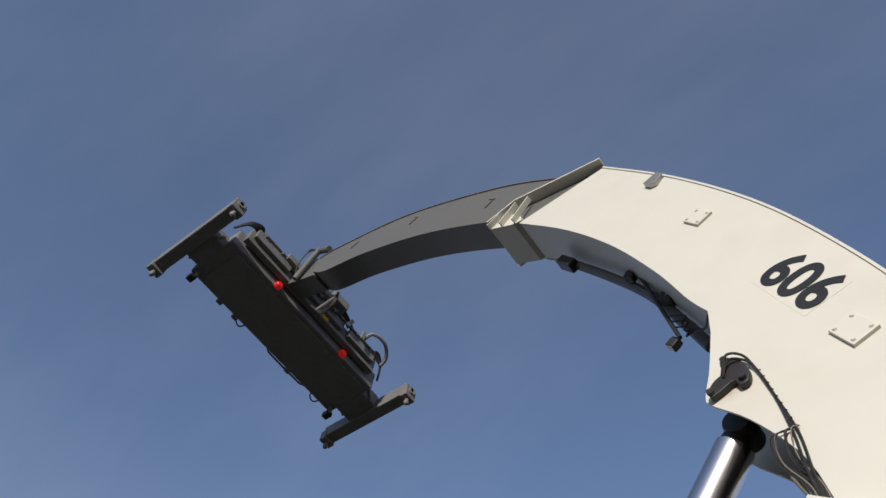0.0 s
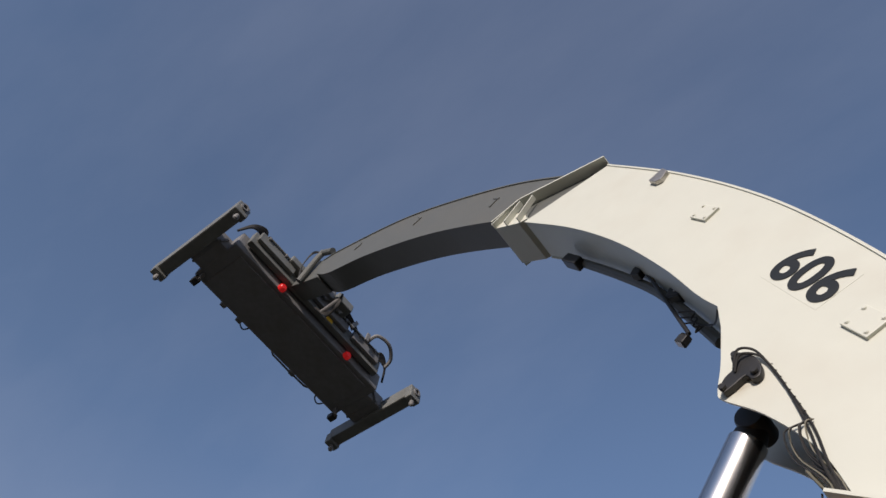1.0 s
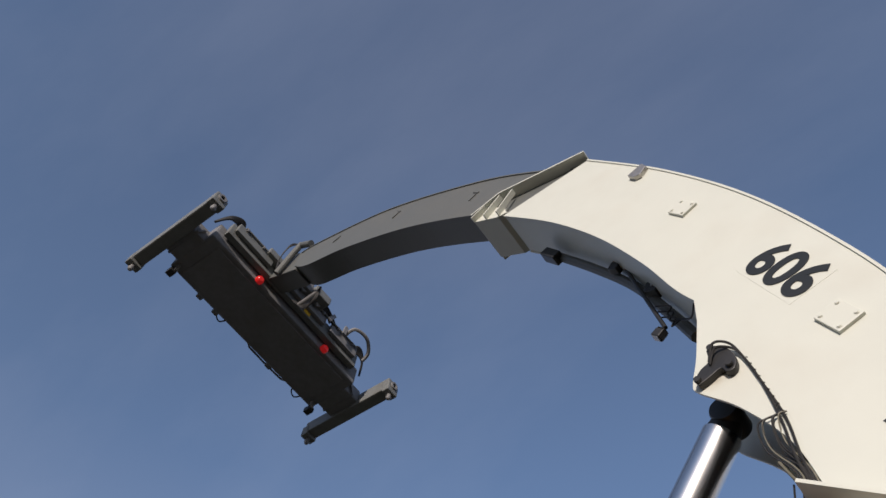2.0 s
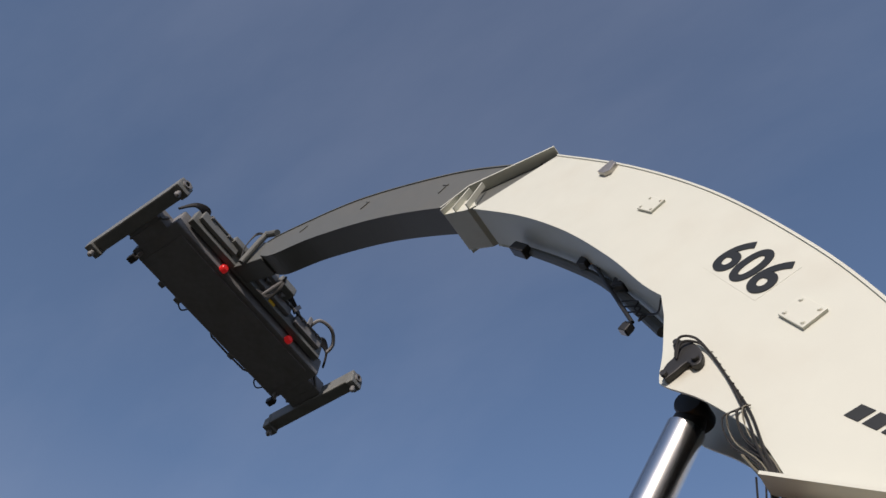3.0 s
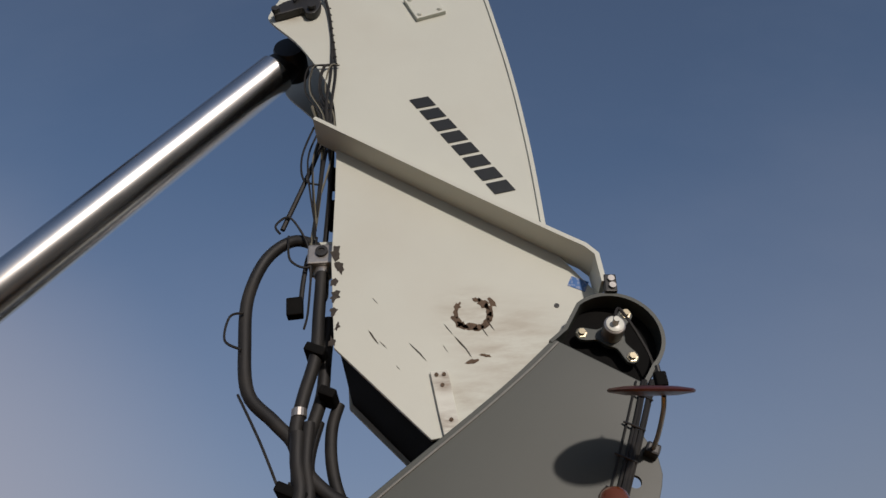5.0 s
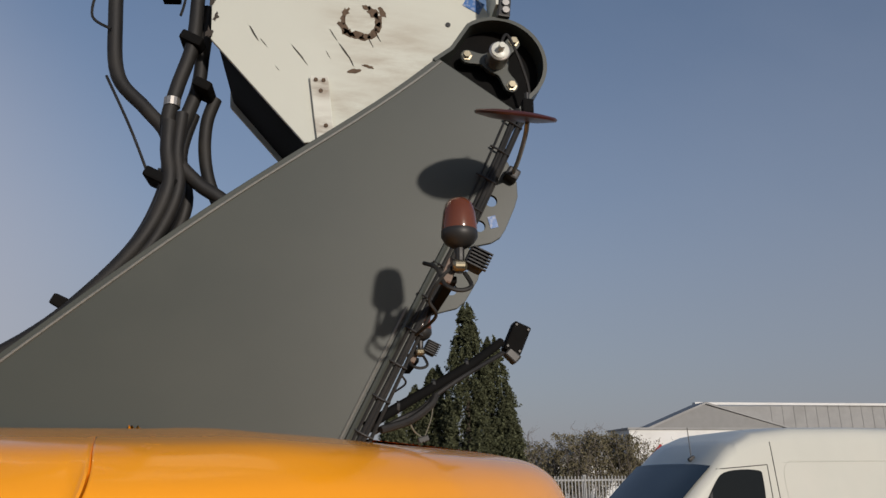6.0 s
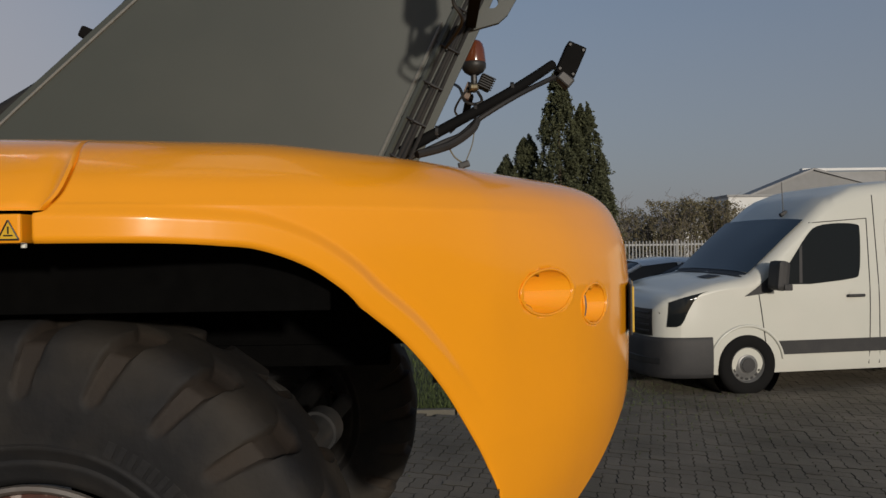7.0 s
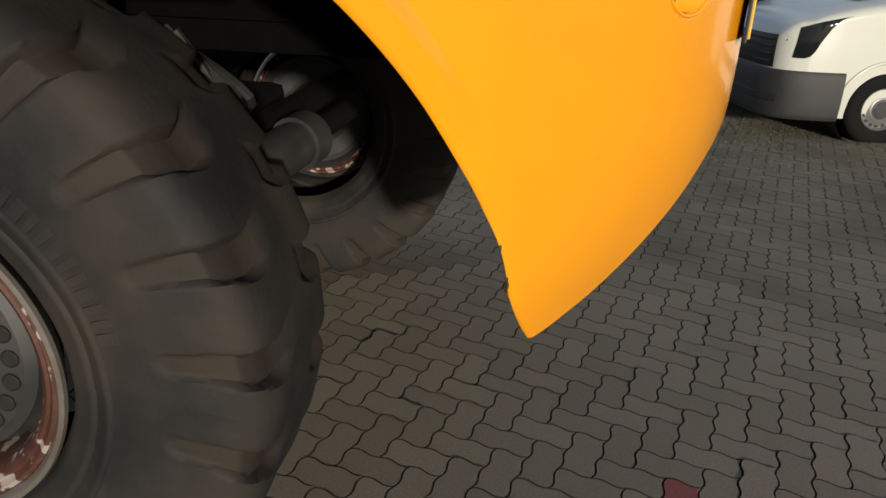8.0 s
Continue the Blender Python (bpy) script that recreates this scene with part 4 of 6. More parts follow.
part("mirror_arm", tube([(0.05, 0.02, -0.02), (0.06, 0.10, -0.045), (0.08, 0.30, -0.06), (0.09, 0.46, -0.06)], 0.010, 8), M["steel"], mirror)
part("arm_socket", box((0.06, 0.07, 0.05), (0.09, 0.46, -0.06), Matrix.Rotation(0.5, 3, "Y"), 0.01), M["black"], mirror)

# warning beacon with work lamps, on either side of the tower
def beacon_set(name, at, small=False):
    b = thing(name, "amber warning beacon in a dark cap over a ribbed work lamp", "beacon", "beacons on the tower", at=at)
    part("amber_dome", lathe([(0.050, -0.015), (0.060, 0.0), (0.063, 0.022), (0.057, 0.080), (0.048, 0.112), (0.036, 0.127), (0.018, 0.134), (0, 0.136)], "z", (0, 0, 0), 28), M["amber"], b, "dull amber dome", smooth=35)
    part("beacon_base", lathe([(0, -0.05), (0.024, -0.048), (0.050, -0.032), (0.064, -0.010), (0.064, 0.012), (0.060, 0.018), (0.0, 0.018)], "z", (0, 0, 0), 28), M["black"], b, smooth=35)
    part("beacon_stem", tube([(0, 0, -0.04), (0.0, 0.0, -0.09), (0.0, 0.02, -0.13)], 0.017, 10), M["black"], b)
    part("bracket", box((0.04, 0.06, 0.09), (-0.03, 0.06, -0.12), Matrix.Rotation(0.4, 3, "Y"), 0.006), M["rust"], b)
    part("bracket", box((0.04, 0.52, 0.025), (-0.02, 0.32, -0.145), None, 0.005), M["chassis"], b)
    part("clamp", lathe([(0.015, -0.024), (0.020, -0.016), (0.020, 0.016), (0.015, 0.024)], "x", (0.0, 0.0, -0.11), 16), M["bolt"], b)
    lamp = part("work_lamp", box((0.072, 0.07, 0.075), (0.060, 0.02, -0.085), Matrix.Rotation(0.45, 3, "Y"), 0.012), M["black"], b)
    for k in range(6):
        t = Matrix.Rotation(0.45, 3, "Y")
        o = t @ Vector((0.008, -0.038, (k - 2.5) * 0.0125))
        part("cooling_fin", box((0.074, 0.016, 0.005), Vector((0.060, 0.02, -0.085)) + o, t, 0.001), M["plastic"], lamp)
    part("cable_loop", tube([(0.02, 0.02, -0.13), (0.04, 0.0, -0.18), (0.0, -0.01, -0.20), (-0.05, 0.0, -0.18), (-0.07, 0.08, -0.10), (-0.10, 0.2, -0.05)], 0.008, 7), M["hose"], b)
    part("cable_loop", tube([(-0.02, 0.02, -0.11), (-0.06, 0.01, -0.15), (-0.10, 0.05, -0.22), (-0.07, 0.10, -0.27), (-0.12, 0.30, -0.30)], 0.006, 7), M["hose"], b)
    return b


near_beacon = beacon_set("warning_beacon", (0.578, 1.72, 2.737))
copy_thing(near_beacon, pose(0.625, 3.35, 2.69))

# rear camera on its long arm
rc = thing("rear_camera", "dark rear-view camera on a long tubular arm", "camera", at=(0.30, 2.31, 2.125))
part("arm", tube([(0, 0, 0), (0.10, 0.05, 0.06), (0.27, 0.12, 0.16), (0.46, 0.21, 0.278), (0.62, 0.32, 0.395)], 0.022, 14, 3, taper=0.92), M["chassis"], rc, smooth=40)
part("arm_foot", box((0.06, 0.06, 0.06), (0.0, 0.0, 0.0), Matrix.Rotation(-0.5, 3, "Y"), 0.012), M["chassis"], rc)
lens_box = part("camera_body", box((0.085, 0.09, 0.145), (0.700, 0.36, 0.415), Matrix.Rotation(0.42, 3, "Y"), 0.010), M["chassis"], rc)
for dx, dz in ((-0.03, 0.055), (0.03, 0.055), (-0.03, -0.055), (0.03, -0.055)):
    q = Matrix.Rotation(0.42, 3, "Y") @ Vector((dx, -0.047, dz))
    part("screw", lathe([(0.006, -0.004), (0.006, 0.002), (0, -0.004)], "y", Vector((0.700, 0.36, 0.415)) + q, 8), M["black"], lens_box)
part("camera_hood", box((0.07, 0.07, 0.045), (0.675, 0.35, 0.335), Matrix.Rotation(0.75, 3, "Y"), 0.008), M["black"], rc)
part("cable", tube([(0.02, 0, -0.03), (0.15, 0.05, 0.035), (0.22, 0.09, 0.07), (0.30, 0.12, 0.14), (0.46, 0.20, 0.245), (0.63, 0.33, 0.345)], 0.011, 7), M["hose"], rc)
part("cable", tube([(0.05, -0.03, -0.02), (0.17, 0.03, 0.02), (0.26, 0.08, 0.085), (0.285, 0.11, 0.13)], 0.016, 8), M["hose"], rc)
for f in (0.2, 0.45, 0.7):
    part("cable_tie", lathe([(0.026, -0.006), (0.026, 0.006)], "x", (0.62 * f, 0.29 * f, 0.395 * f - 0.004), 12, turn=None), M["black"], rc)
part("hanging_wire", tube([(0.16, 0.04, 0.035), (0.19, 0.05, -0.02), (0.225, 0.06, -0.045)], 0.0035, 5), M["cable"], rc)
part("hanging_wire", tube([(0.275, 0.1, 0.13), (0.265, 0.08, 0.04), (0.235, 0.06, -0.04)], 0.0025, 5), M["cable"], rc)
part("plug", box((0.045, 0.03, 0.025), (0.228, 0.06, -0.052), Matrix.Rotation(-0.3, 3, "Y"), 0.005), M["black"], rc)

# ---- hoses in front of the boom base ----
hoses = thing("hose_bundle", "thick black hydraulic hoses with clamps and a steel valve block", "hoses", at=(0, 0, 0))
HY = 2.6
low_run = [(-0.605, 3.18), (-0.695, 2.93), (-0.89, 2.68), (-1.11, 2.48), (-1.5, 2.24), (-1.8, 2.0)]
run = lambda dx, dz, n=0: [(x + dx, z + dz) for x, z in low_run[n:]]
big = [
    ([(-0.56, 4.47), (-0.61, 4.64), (-0.74, 4.69), (-0.88, 4.57), (-0.955, 4.32), (-0.945, 4.04), (-0.90, 3.75), (-0.76, 3.59), (-0.655, 3.47), (-0.63, 3.34)] + run(-0.03, 0.0), 0.034, 0.0),
    ([(-0.56, 4.43), (-0.565, 4.17), (-0.57, 3.92), (-0.62, 3.69), (-0.645, 3.50), (-0.59, 3.33), (-0.48, 3.21), (-0.36, 3.13), (-0.15, 2.95)], 0.033, -0.03),
    ([(-0.52, 4.17), (-0.53, 3.92), (-0.54, 3.72), (-0.595, 3.50), (-0.61, 3.34)] + run(0.022, -0.01), 0.033, 0.03),
    ([(-0.46, 3.70), (-0.49, 3.58), (-0.49, 3.43), (-0.46, 3.28), (-0.40, 3.14), (-0.3, 2.95)], 0.030, 0.08),
    ([(-0.56, 3.62), (-0.60, 3.40)] + run(0.052, -0.03), 0.030, 0.10),
    ([(-0.63, 3.50), (-0.625, 3.36)] + run(0.0, -0.005), 0.034, -0.06),
    ([(-0.58, 3.55), (-0.585, 3.36)] + run(0.04, -0.02), 0.028, -0.05),
]
for pts, r, dy in big:
    part("hose", tube([(x, HY + dy, z) for x, z in pts], r, 12, 6), M["hose"], hoses, smooth=60)
for x, z, w in ((-0.64, 3.22, 0.19), (-0.57, 3.94, 0.13), (-0.50, 3.70, 0.10), (-0.985, 2.64, 0.10)):
    part("hose_clamp", box((w * 0.85, 0.16, 0.05), (x, HY, z), Matrix.Rotation(radians(25), 3, "Y"), 0.012), M["chassis"], hoses)
vb = part("valve_block", box((0.16, 0.14, 0.13), (-0.56, HY, 4.54), None, 0.01), M["steel"], hoses, "grey steel valve block")
part("port", lathe([(0.035, -0.075), (0.035, -0.085), (0.018, -0.086), (0.018, -0.078), (0, -0.078)], "y", (-0.56, HY, 4.55), 20), M["black"], vb)
part("fitting", lathe([(0.045, 0), (0.05, -0.02), (0.05, -0.05), (0.036, -0.06), (0.036, -0.18), (0.03, -0.2)], "z", (-0.56, HY, 4.48), 20), M["steel"], vb, smooth=40)
part("collar", lathe([(0.038, -0.02), (0.038, 0.02)], "z", (-0.635, HY - 0.03, 3.61), 16), M["steel"], hoses)
sw = part("switch_box", box((0.085, 0.06, 0.11), (-0.695, HY - 0.02, 4.22), Matrix.Rotation(radians(-4), 3, "Y"), 0.008), M["chassis"], hoses, "scraped switch box hanging on its cable")
part("switch_cable", tube([(-0.67, HY, 4.27), (-0.665, HY, 4.40), (-0.65, HY, 4.55), (-0.63, HY, 4.61)], 0.014, 8), M["hose"], sw)
part("pipe", tube([(-0.63, HY - 0.02, 4.6), (-0.60, HY - 0.02, 5.05), (-0.60, HY - 0.02, 5.45), (-0.68, HY - 0.02, 5.8)], 0.014, 8), M["cable"], hoses)
part("pipe", tube([(-0.56, HY + 0.02, 4.62), (-0.545, HY + 0.02, 5.1), (-0.55, HY + 0.02, 5.5), (-0.62, HY, 5.9)], 0.016, 8), M["hose"], hoses)
part("pipe", tube([(-0.80, HY - 0.02, 4.76), (-0.66, HY - 0.04, 5.2), (-0.58, HY - 0.05, 5.5), (-0.52, HY - 0.06, 5.75)], 0.015, 8), M["hose"], hoses)
for pts in ([(-0.85, 4.74), (-0.88, 4.80), (-0.82, 4.86), (-0.76, 4.80), (-0.68, 4.62), (-0.66, 4.4)], [(-0.99, 4.0), (-1.08, 4.06), (-1.07, 4.2), (-1.0, 4.22)], [(-0.98, 3.75), (-0.85, 3.5), (-0.75, 3.28)], [(-0.70, 3.3), (-0.68, 3.15), (-0.67, 2.98)],
            [(-0.70, 5.6), (-0.76, 5.35), (-0.74, 5.15), (-0.64, 5.1)], [(-0.66, 4.45), (-0.665, 4.2), (-0.68, 4.1)], [(-0.80, 4.72), (-0.78, 4.55), (-0.67, 4.5), (-0.64, 4.7)]):
    part("thin_cable", tube([(x + 0.045, HY - 0.05, z - 0.03) for x, z in pts], 0.007, 6), M["hose"], hoses)
part("bracket", box((0.18, 0.10, 0.03), (-0.56, HY + 0.05, 4.66), None, 0.004), M["boom_white"], hoses)
part("bracket", box((0.12, 0.12, 0.16), (-0.50, HY + 0.1, 4.95), None, 0.01), M["chassis"], hoses)
part("bracket", box((0.14, 0.12, 0.10), (-0.50, HY + 0.1, 5.25), None, 0.01), M["chassis"], hoses)

# ---- yellow rear body with the wheel arch ----
# plan of the shell, from the side round the stern to the middle line
PLAN = glide([(-2.6, 0.95, 0), (-1.2, 0.96, 0), (-0.39, 1.02, 0), (-0.10, 1.10, 0), (0.20, 1.27, 0), (0.50, 1.53, 0), (0.65, 1.68, 0), (0.90, 1.97, 0), (1.10, 2.28, 0), (1.21, 2.55, 0), (1.24, YC, 0)], 10)
RUN = [0.0]
for p, q in zip(PLAN, PLAN[1:]):
    RUN.append(RUN[-1] + (q - p).length)
PLAN_X = [p.x for p in PLAN]
ARCH_Z = [0.75, 0.81, 0.90, 1.028, 1.095, 1.197, 1.365, 1.51, 1.612, 1.66, 1.72, 1.76]
ARCH_X = [0.722, 0.686, 0.642, 0.602, 0.577, 0.530, 0.440, 0.335, 0.231, 0.188, 0.110, 0.014]
seam_x = lambda z: ease(z, [1.845, 1.89, 1.95, 2.02, 2.05], [-0.385, -0.357, -0.352, -0.371, -0.38])


def plan_at(s):
    s = min(max(s, 0.0), RUN[-1])
    i = min(max(k for k in range(len(RUN)) if RUN[k] <= s), len(RUN) - 2)
    t = (s - RUN[i]) / (RUN[i + 1] - RUN[i])
    d = (PLAN[min(i + 2, len(PLAN) - 1)] - PLAN[max(i - 1, 0)]).normalized()
    return PLAN[i].lerp(PLAN[i + 1], t), Vector((d.y, -d.x, 0))


def run_at(x):
    i = min(max([k for k in range(len(PLAN_X)) if PLAN_X[k] <= x] or [0]), len(PLAN_X) - 2)
    return RUN[i] + (x - PLAN_X[i]) / (PLAN_X[i + 1] - PLAN_X[i]) * (RUN[i + 1] - RUN[i])


def inset(x, z):
    w = min(1, max(0, (x - 0.38) / 0.62))
    w = w * w * (3 - 2 * w)
    side = ease(z, [1.86, 1.92, 1.97, 2.00, 2.022, 2.042, 2.060, 2.080, 2.095, 2.105], [0, 0.045, 0.11, 0.165, 0.235, 0.36, 0.52, 0.75, 1.0, 1.25])
    rear = ease(z, [1.62, 1.75, 1.83, 1.925, 1.985, 2.018, 2.040, 2.070, 2.095, 2.105], [0, 0.014, 0.04, 0.10, 0.20, 0.35, 0.53, 0.85, 1.1, 1.25])
    v = min(1, max(0, (x - 0.62) / 0.35))
    v = v * v * (3 - 2 * v)
    low_side = ease(z, [0.75, 0.95, 1.2], [0.07, 0.02, 0])
    low_rear = ease(z, [0.75, 0.80, 0.91, 1.06, 1.22, 1.5], [0.105, 0.090, 0.058, 0.026, 0.006, 0])
    return side * (1 - w) + rear * w + low_side * (1 - v) + low_rear * v


EDGE_X = [-0.405, -0.26, -0.14, -0.06] + ARCH_X[::-1]
EDGE_Z = [1.780, 1.779, 1.776, 1.770] + ARCH_Z[::-1]


def low_edge(x):
    """Height of the shell's lower edge: the wheel arch, then the foot that climbs round the stern."""
    if x < ARCH_X[0]:
        return ease(x, EDGE_X, EDGE_Z)
    return ease(x, [ARCH_X[0], 0.78, 0.92, 1.05, 1.15, 1.24], [0.75, 0.765, 0.83, 0.955, 1.09, 1.21])


arch_line = [(run_at(x), low_edge(x)) for x in (-0.405, -0.2, -0.06)] + [(run_at(-0.03 + 0.0247 * k), low_edge(-0.03 + 0.0247 * k)) for k in range(25)] + [(run_at(0.645 + 0.0077 * k), low_edge(0.645 + 0.0077 * k)) for k in range(11)]


def arch_gap(s, z):
    best = 9.0
    for (x0, z0), (x1, z1) in zip(arch_line, arch_line[1:]):
        dx, dz = x1 - x0, z1 - z0
        t = min(1, max(0, ((s - x0) * dx + (z - z0) * dz) / (dx * dx + dz * dz)))
        best = min(best, math.hypot(s - x0 - t * dx, z - z0 - t * dz))
    return best


def shell_point(s, z, flare=True, extra=0.0):
    p, n = plan_at(s)
    deep = inset(p.x, z)
    # the crown stays level over the arch
    lift = 0.008 * math.exp(-((p.x - 0.12) / 0.2) ** 2) * min(1, max(0, (z - 1.90) / 0.15))
    # the crown runs in towards the middle of the machine
    run_in = max(0.0, deep - 0.2)
    off = extra - min(deep, 0.2)
    mid_way = Vector((-0.9 - p.x if p.x > -0.9 else 0.0, 3.4 - p.y, 0)).normalized() * run_in
    if flare and z < 1.95:
        g = arch_gap(s, z)
        t = min(1, max(0, (g - 0.052) / 0.036))
        fade = min(1, max(0, (z - 1.30) / 0.35))
        off += 0.018 * (1 - t * t * (3 - 2 * t)) * fade
        off -= 0.008 * max(0, 1 - g / 0.014) ** 2
    return (p.x + n.x * off + mid_way.x, p.y + n.y * off + mid_way.y, z + lift)


S_END = RUN[-1]
TOP_Z = 2.105


def shell_grid(across, up):
    """Rows of the shell from its lower edge to the crown; every row runs from the joint round to the middle line."""
    s0 = run_at(-0.405)
    base = [low_edge(plan_at(s0 + (S_END - s0) * u)[0].x) for u in across]
    rows = []
    for v in up:
        row = []
        for u, zb in zip(across, base):
            z = zb + (TOP_Z - zb) * v
            left = run_at(seam_x(z)) if z > 1.846 else s0 + (run_at(seam_x(1.846)) - s0) * max(0.0, (z - 1.842) / 0.004)
            row.append(shell_point(left + (S_END - left) * u, z))
        rows.append(row)
    return rows


# close steps along the lip and the joint, even steps over the body, close steps on the crown
across = [0, 0.002, 0.005, 0.009, 0.014] + [0.02 + 0.98 * k / 250 for k in range(251)]
up = [0, 0.003, 0.007, 0.012, 0.02, 0.03] + [0.04 + 0.008 * k for k in range(100)]
up += [up[-1] + (1 - up[-1]) * (k / 44) ** 0.8 for k in range(1, 45)]
bm = grid(shell_grid(across, up))

# round lamp bores that open to the rear: the skin is cut out along each of them
bores = []
for x0, y0, z0, r, a in ((0.640, 1.765, 1.612, 0.070, 20), (0.905, 2.045, 1.553, 0.068, 16)):
    u = Vector((math.cos(radians(a)), math.sin(radians(a)), 0))
    v = Vector((-u.y, u.x, 0))
    base = Vector((x0, y0, z0)) - u * 0.015
    bores.append((base, u, v, r))
    reach = lambda p: (p - base) - u * (p - base).dot(u)
    for q in bm.verts:
        w = reach(q.co)
        if (q.co - base).dot(u) > -0.004 and abs(w.length - r) < 0.0062:
            q.co += w.normalized() * (r - w.length)
    gone = [f for f in bm.faces if (f.calc_center_median() - base).dot(u) > -0.004 and reach(f.calc_center_median()).length < r * 0.985]
    bmesh.ops.delete(bm, geom=gone, context="FACES")
fender = part("rear_fender", bm, M["yellow"], stacker, "glossy orange-yellow rear body shell", smooth=50)
skin_depth = fender.modifiers.new("thickness", "SOLIDIFY")
skin_depth.thickness, skin_depth.offset = 0.018, -1


def carve(ob, cutters):
    """Cuts closed shapes out of a skin for good."""
    bmesh.ops.recalc_face_normals(cutters, faces=cutters.faces)
    me = bpy.data.meshes.new("cut")
    cutters.to_mesh(me)
    cutters.free()
    tool = new("cut", me)
    whole = ob.data
    for solver in ("FAST", "EXACT"):
        mod = ob.modifiers.new("cut", "BOOLEAN")
        mod.object, mod.operation, mod.solver = tool, "DIFFERENCE", solver
        done = bpy.data.meshes.new_from_object(ob.evaluated_get(bpy.context.evaluated_depsgraph_get()))
        ob.modifiers.clear()
        if len(done.vertices) > 0.8 * len(whole.vertices):
            ob.data = done
            break
    bpy.data.objects.remove(tool)


def inside_shell(p):
    s = run_at(min(max(p.x, -2.5), 1.2399))
    q, n = plan_at(s)
    return p.y > q.y + 0.003


for base, u, v, r in bores:
    rows, lip = [], []
    for k in range(41):
        a = 2 * math.pi * k / 40
        o = base + v * r * math.cos(a) + Vector((0, 0, r * math.sin(a)))
        d = 0.0
        while inside_shell(o + u * d) and d < 0.5:
            d += 0.002
        rows.append([o, o + u * d * 0.5, o + u * max(0.0, d - 0.002)])
        lip.append(o + u * max(0.0, d - 0.001) + (o - base - u * (o - base).dot(u)).normalized() * 0.002)
    part("lamp_tube", grid(rows), M["yellow"], fender, smooth=60)
    part("bore_lip", tube(lip, 0.0045, 8, 1), M["yellow"], fender, smooth=60)
    part("tail_lamp", tube([base - u * 0.01, base + u * 0.012], r * 0.98, 28, 1), M["lens"], fender, "round tail lamp lens")
bm = grid([[(x, 2 * YC - y, z) for x, y, z in row] for row in shell_grid(across[::3] + [1.0], up[::3] + [1.0])])
bmesh.ops.remove_doubles(bm, verts=bm.verts, dist=0.0006)
part("rear_fender", bm, M["yellow"], stacker, smooth=50)
part("body_top", box((0.9, 1.5, 0.012), (-0.40, YC, 2.035), None, 0.002), M["yellow"], stacker)
# front panel beyond the curved joint, and the low side box with its warning sign
fz = [1.848, 1.852, 1.86, 1.87, 1.88, 1.895, 1.91, 1.925, 1.94, 1.955, 1.97, 1.98, 1.99, 2.0, 2.01, 2.02, 2.03, 2.04, 2.05, 2.06, 2.07, 2.08, 2.09, 2.10, 2.105]
rows = []
for z in fz:
    s1 = run_at(seam_x(z) - 0.007)
    row = [shell_point(s1 + 0.004, z, False, -0.035), shell_point(s1 + 0.002, z, False, 0.004), shell_point(s1 - 0.004, z, False, 0.010)]
    # a scooped cheek beside the joint
    for k in range(1, 25):
        s = s1 - 0.004 - (s1 - 0.02) * (k / 24) ** 1.6
        gap = s1 - 0.004 - s
        dish = 0.016 * max(0.0, 1 - gap / (0.02 + 0.085 * math.exp(-((z - 1.925) / 0.04) ** 2)))
        row.append(shell_point(s, z, False, 0.010 - dish))
    rows.append(row)
part("side_hood", grid(rows), M["yellow"], stacker, "orange-yellow side hood", smooth=50)
part("side_hood_top", box((1.8, 1.4, 0.012), (-1.66, YC, 2.062), None, 0.002), M["yellow"], stacker)
sb = part("side_box", box((2.1, 0.4, 0.060), (-1.470, 1.19, 1.811), None, 0.006), M["yellow"], stacker)
sign = part("warning_sign", prism([(-0.462, 1.790), (-0.424, 1.790), (-0.443, 1.826)], 0.9865, 0.9895), M["sticker_yellow"], sb, "yellow warning triangle")
for a, b in (((-0.464, 1.789), (-0.422, 1.789)), ((-0.422, 1.789), (-0.443, 1.828)), ((-0.443, 1.828), (-0.464, 1.789)), ((-0.443, 1.815), (-0.443, 1.800)), ((-0.452, 1.797), (-0.434, 1.797))):
    part("sign_line", tube([(a[0], 0.986, a[1]), (b[0], 0.986, b[1])], 0.0016, 5, 1), M["letter"], sign)
part("box_plug", lathe([(0.006, 0), (0.006, 0.01), (0, 0.01)], "z", (-0.43, 1.02, 1.772), 8), M["num_plate"], sb)
# rear plate on the stern
plate_turn = Matrix.Rotation(radians(-14), 3, "Z")
part("rear_plate", box((0.010, 0.50, 0.20), (1.235, 2.62, 1.50), plate_turn, 0.003), M["black"], stacker)
part("rear_plate_face", box((0.010, 0.48, 0.18), (1.243, 2.622, 1.50), plate_turn, 0.003), M["sticker_yellow"], stacker)
# chips along the arch edge
for z in (1.05, 0.965, 0.95):
    x = ease(z, ARCH_Z, ARCH_X)
    x, y, zz = shell_point(run_at(x), z)
    part("paint_chip", box((0.004, 0.006, 0.014), (x + 0.002, y - 0.001, z), None, 0.001), M["scratch"], stacker)

# ---- wheels and underside ----
def tyre_mesh(R=0.815, rim=0.388, lugs=22):
    """Lugged tyre about the y axis: radial pockets in the shoulders, dirt in them on the second slot."""
    prof = [(rim - 0.01, -0.17), (rim + 0.010, -0.205), (rim + 0.024, -0.215), (rim + 0.050, -0.223), (rim + 0.058, -0.230), (rim + 0.066, -0.230), (rim + 0.072, -0.226), (rim + 0.09, -0.236), (rim + 0.10, -0.246), (rim + 0.106, -0.250), (rim + 0.113, -0.250), (rim + 0.118, -0.245)]
    prof += [(rim + 0.13 + 0.012 * k, -0.246 - 0.010 * math.sin(math.pi * k / 17)) for k in range(18)]
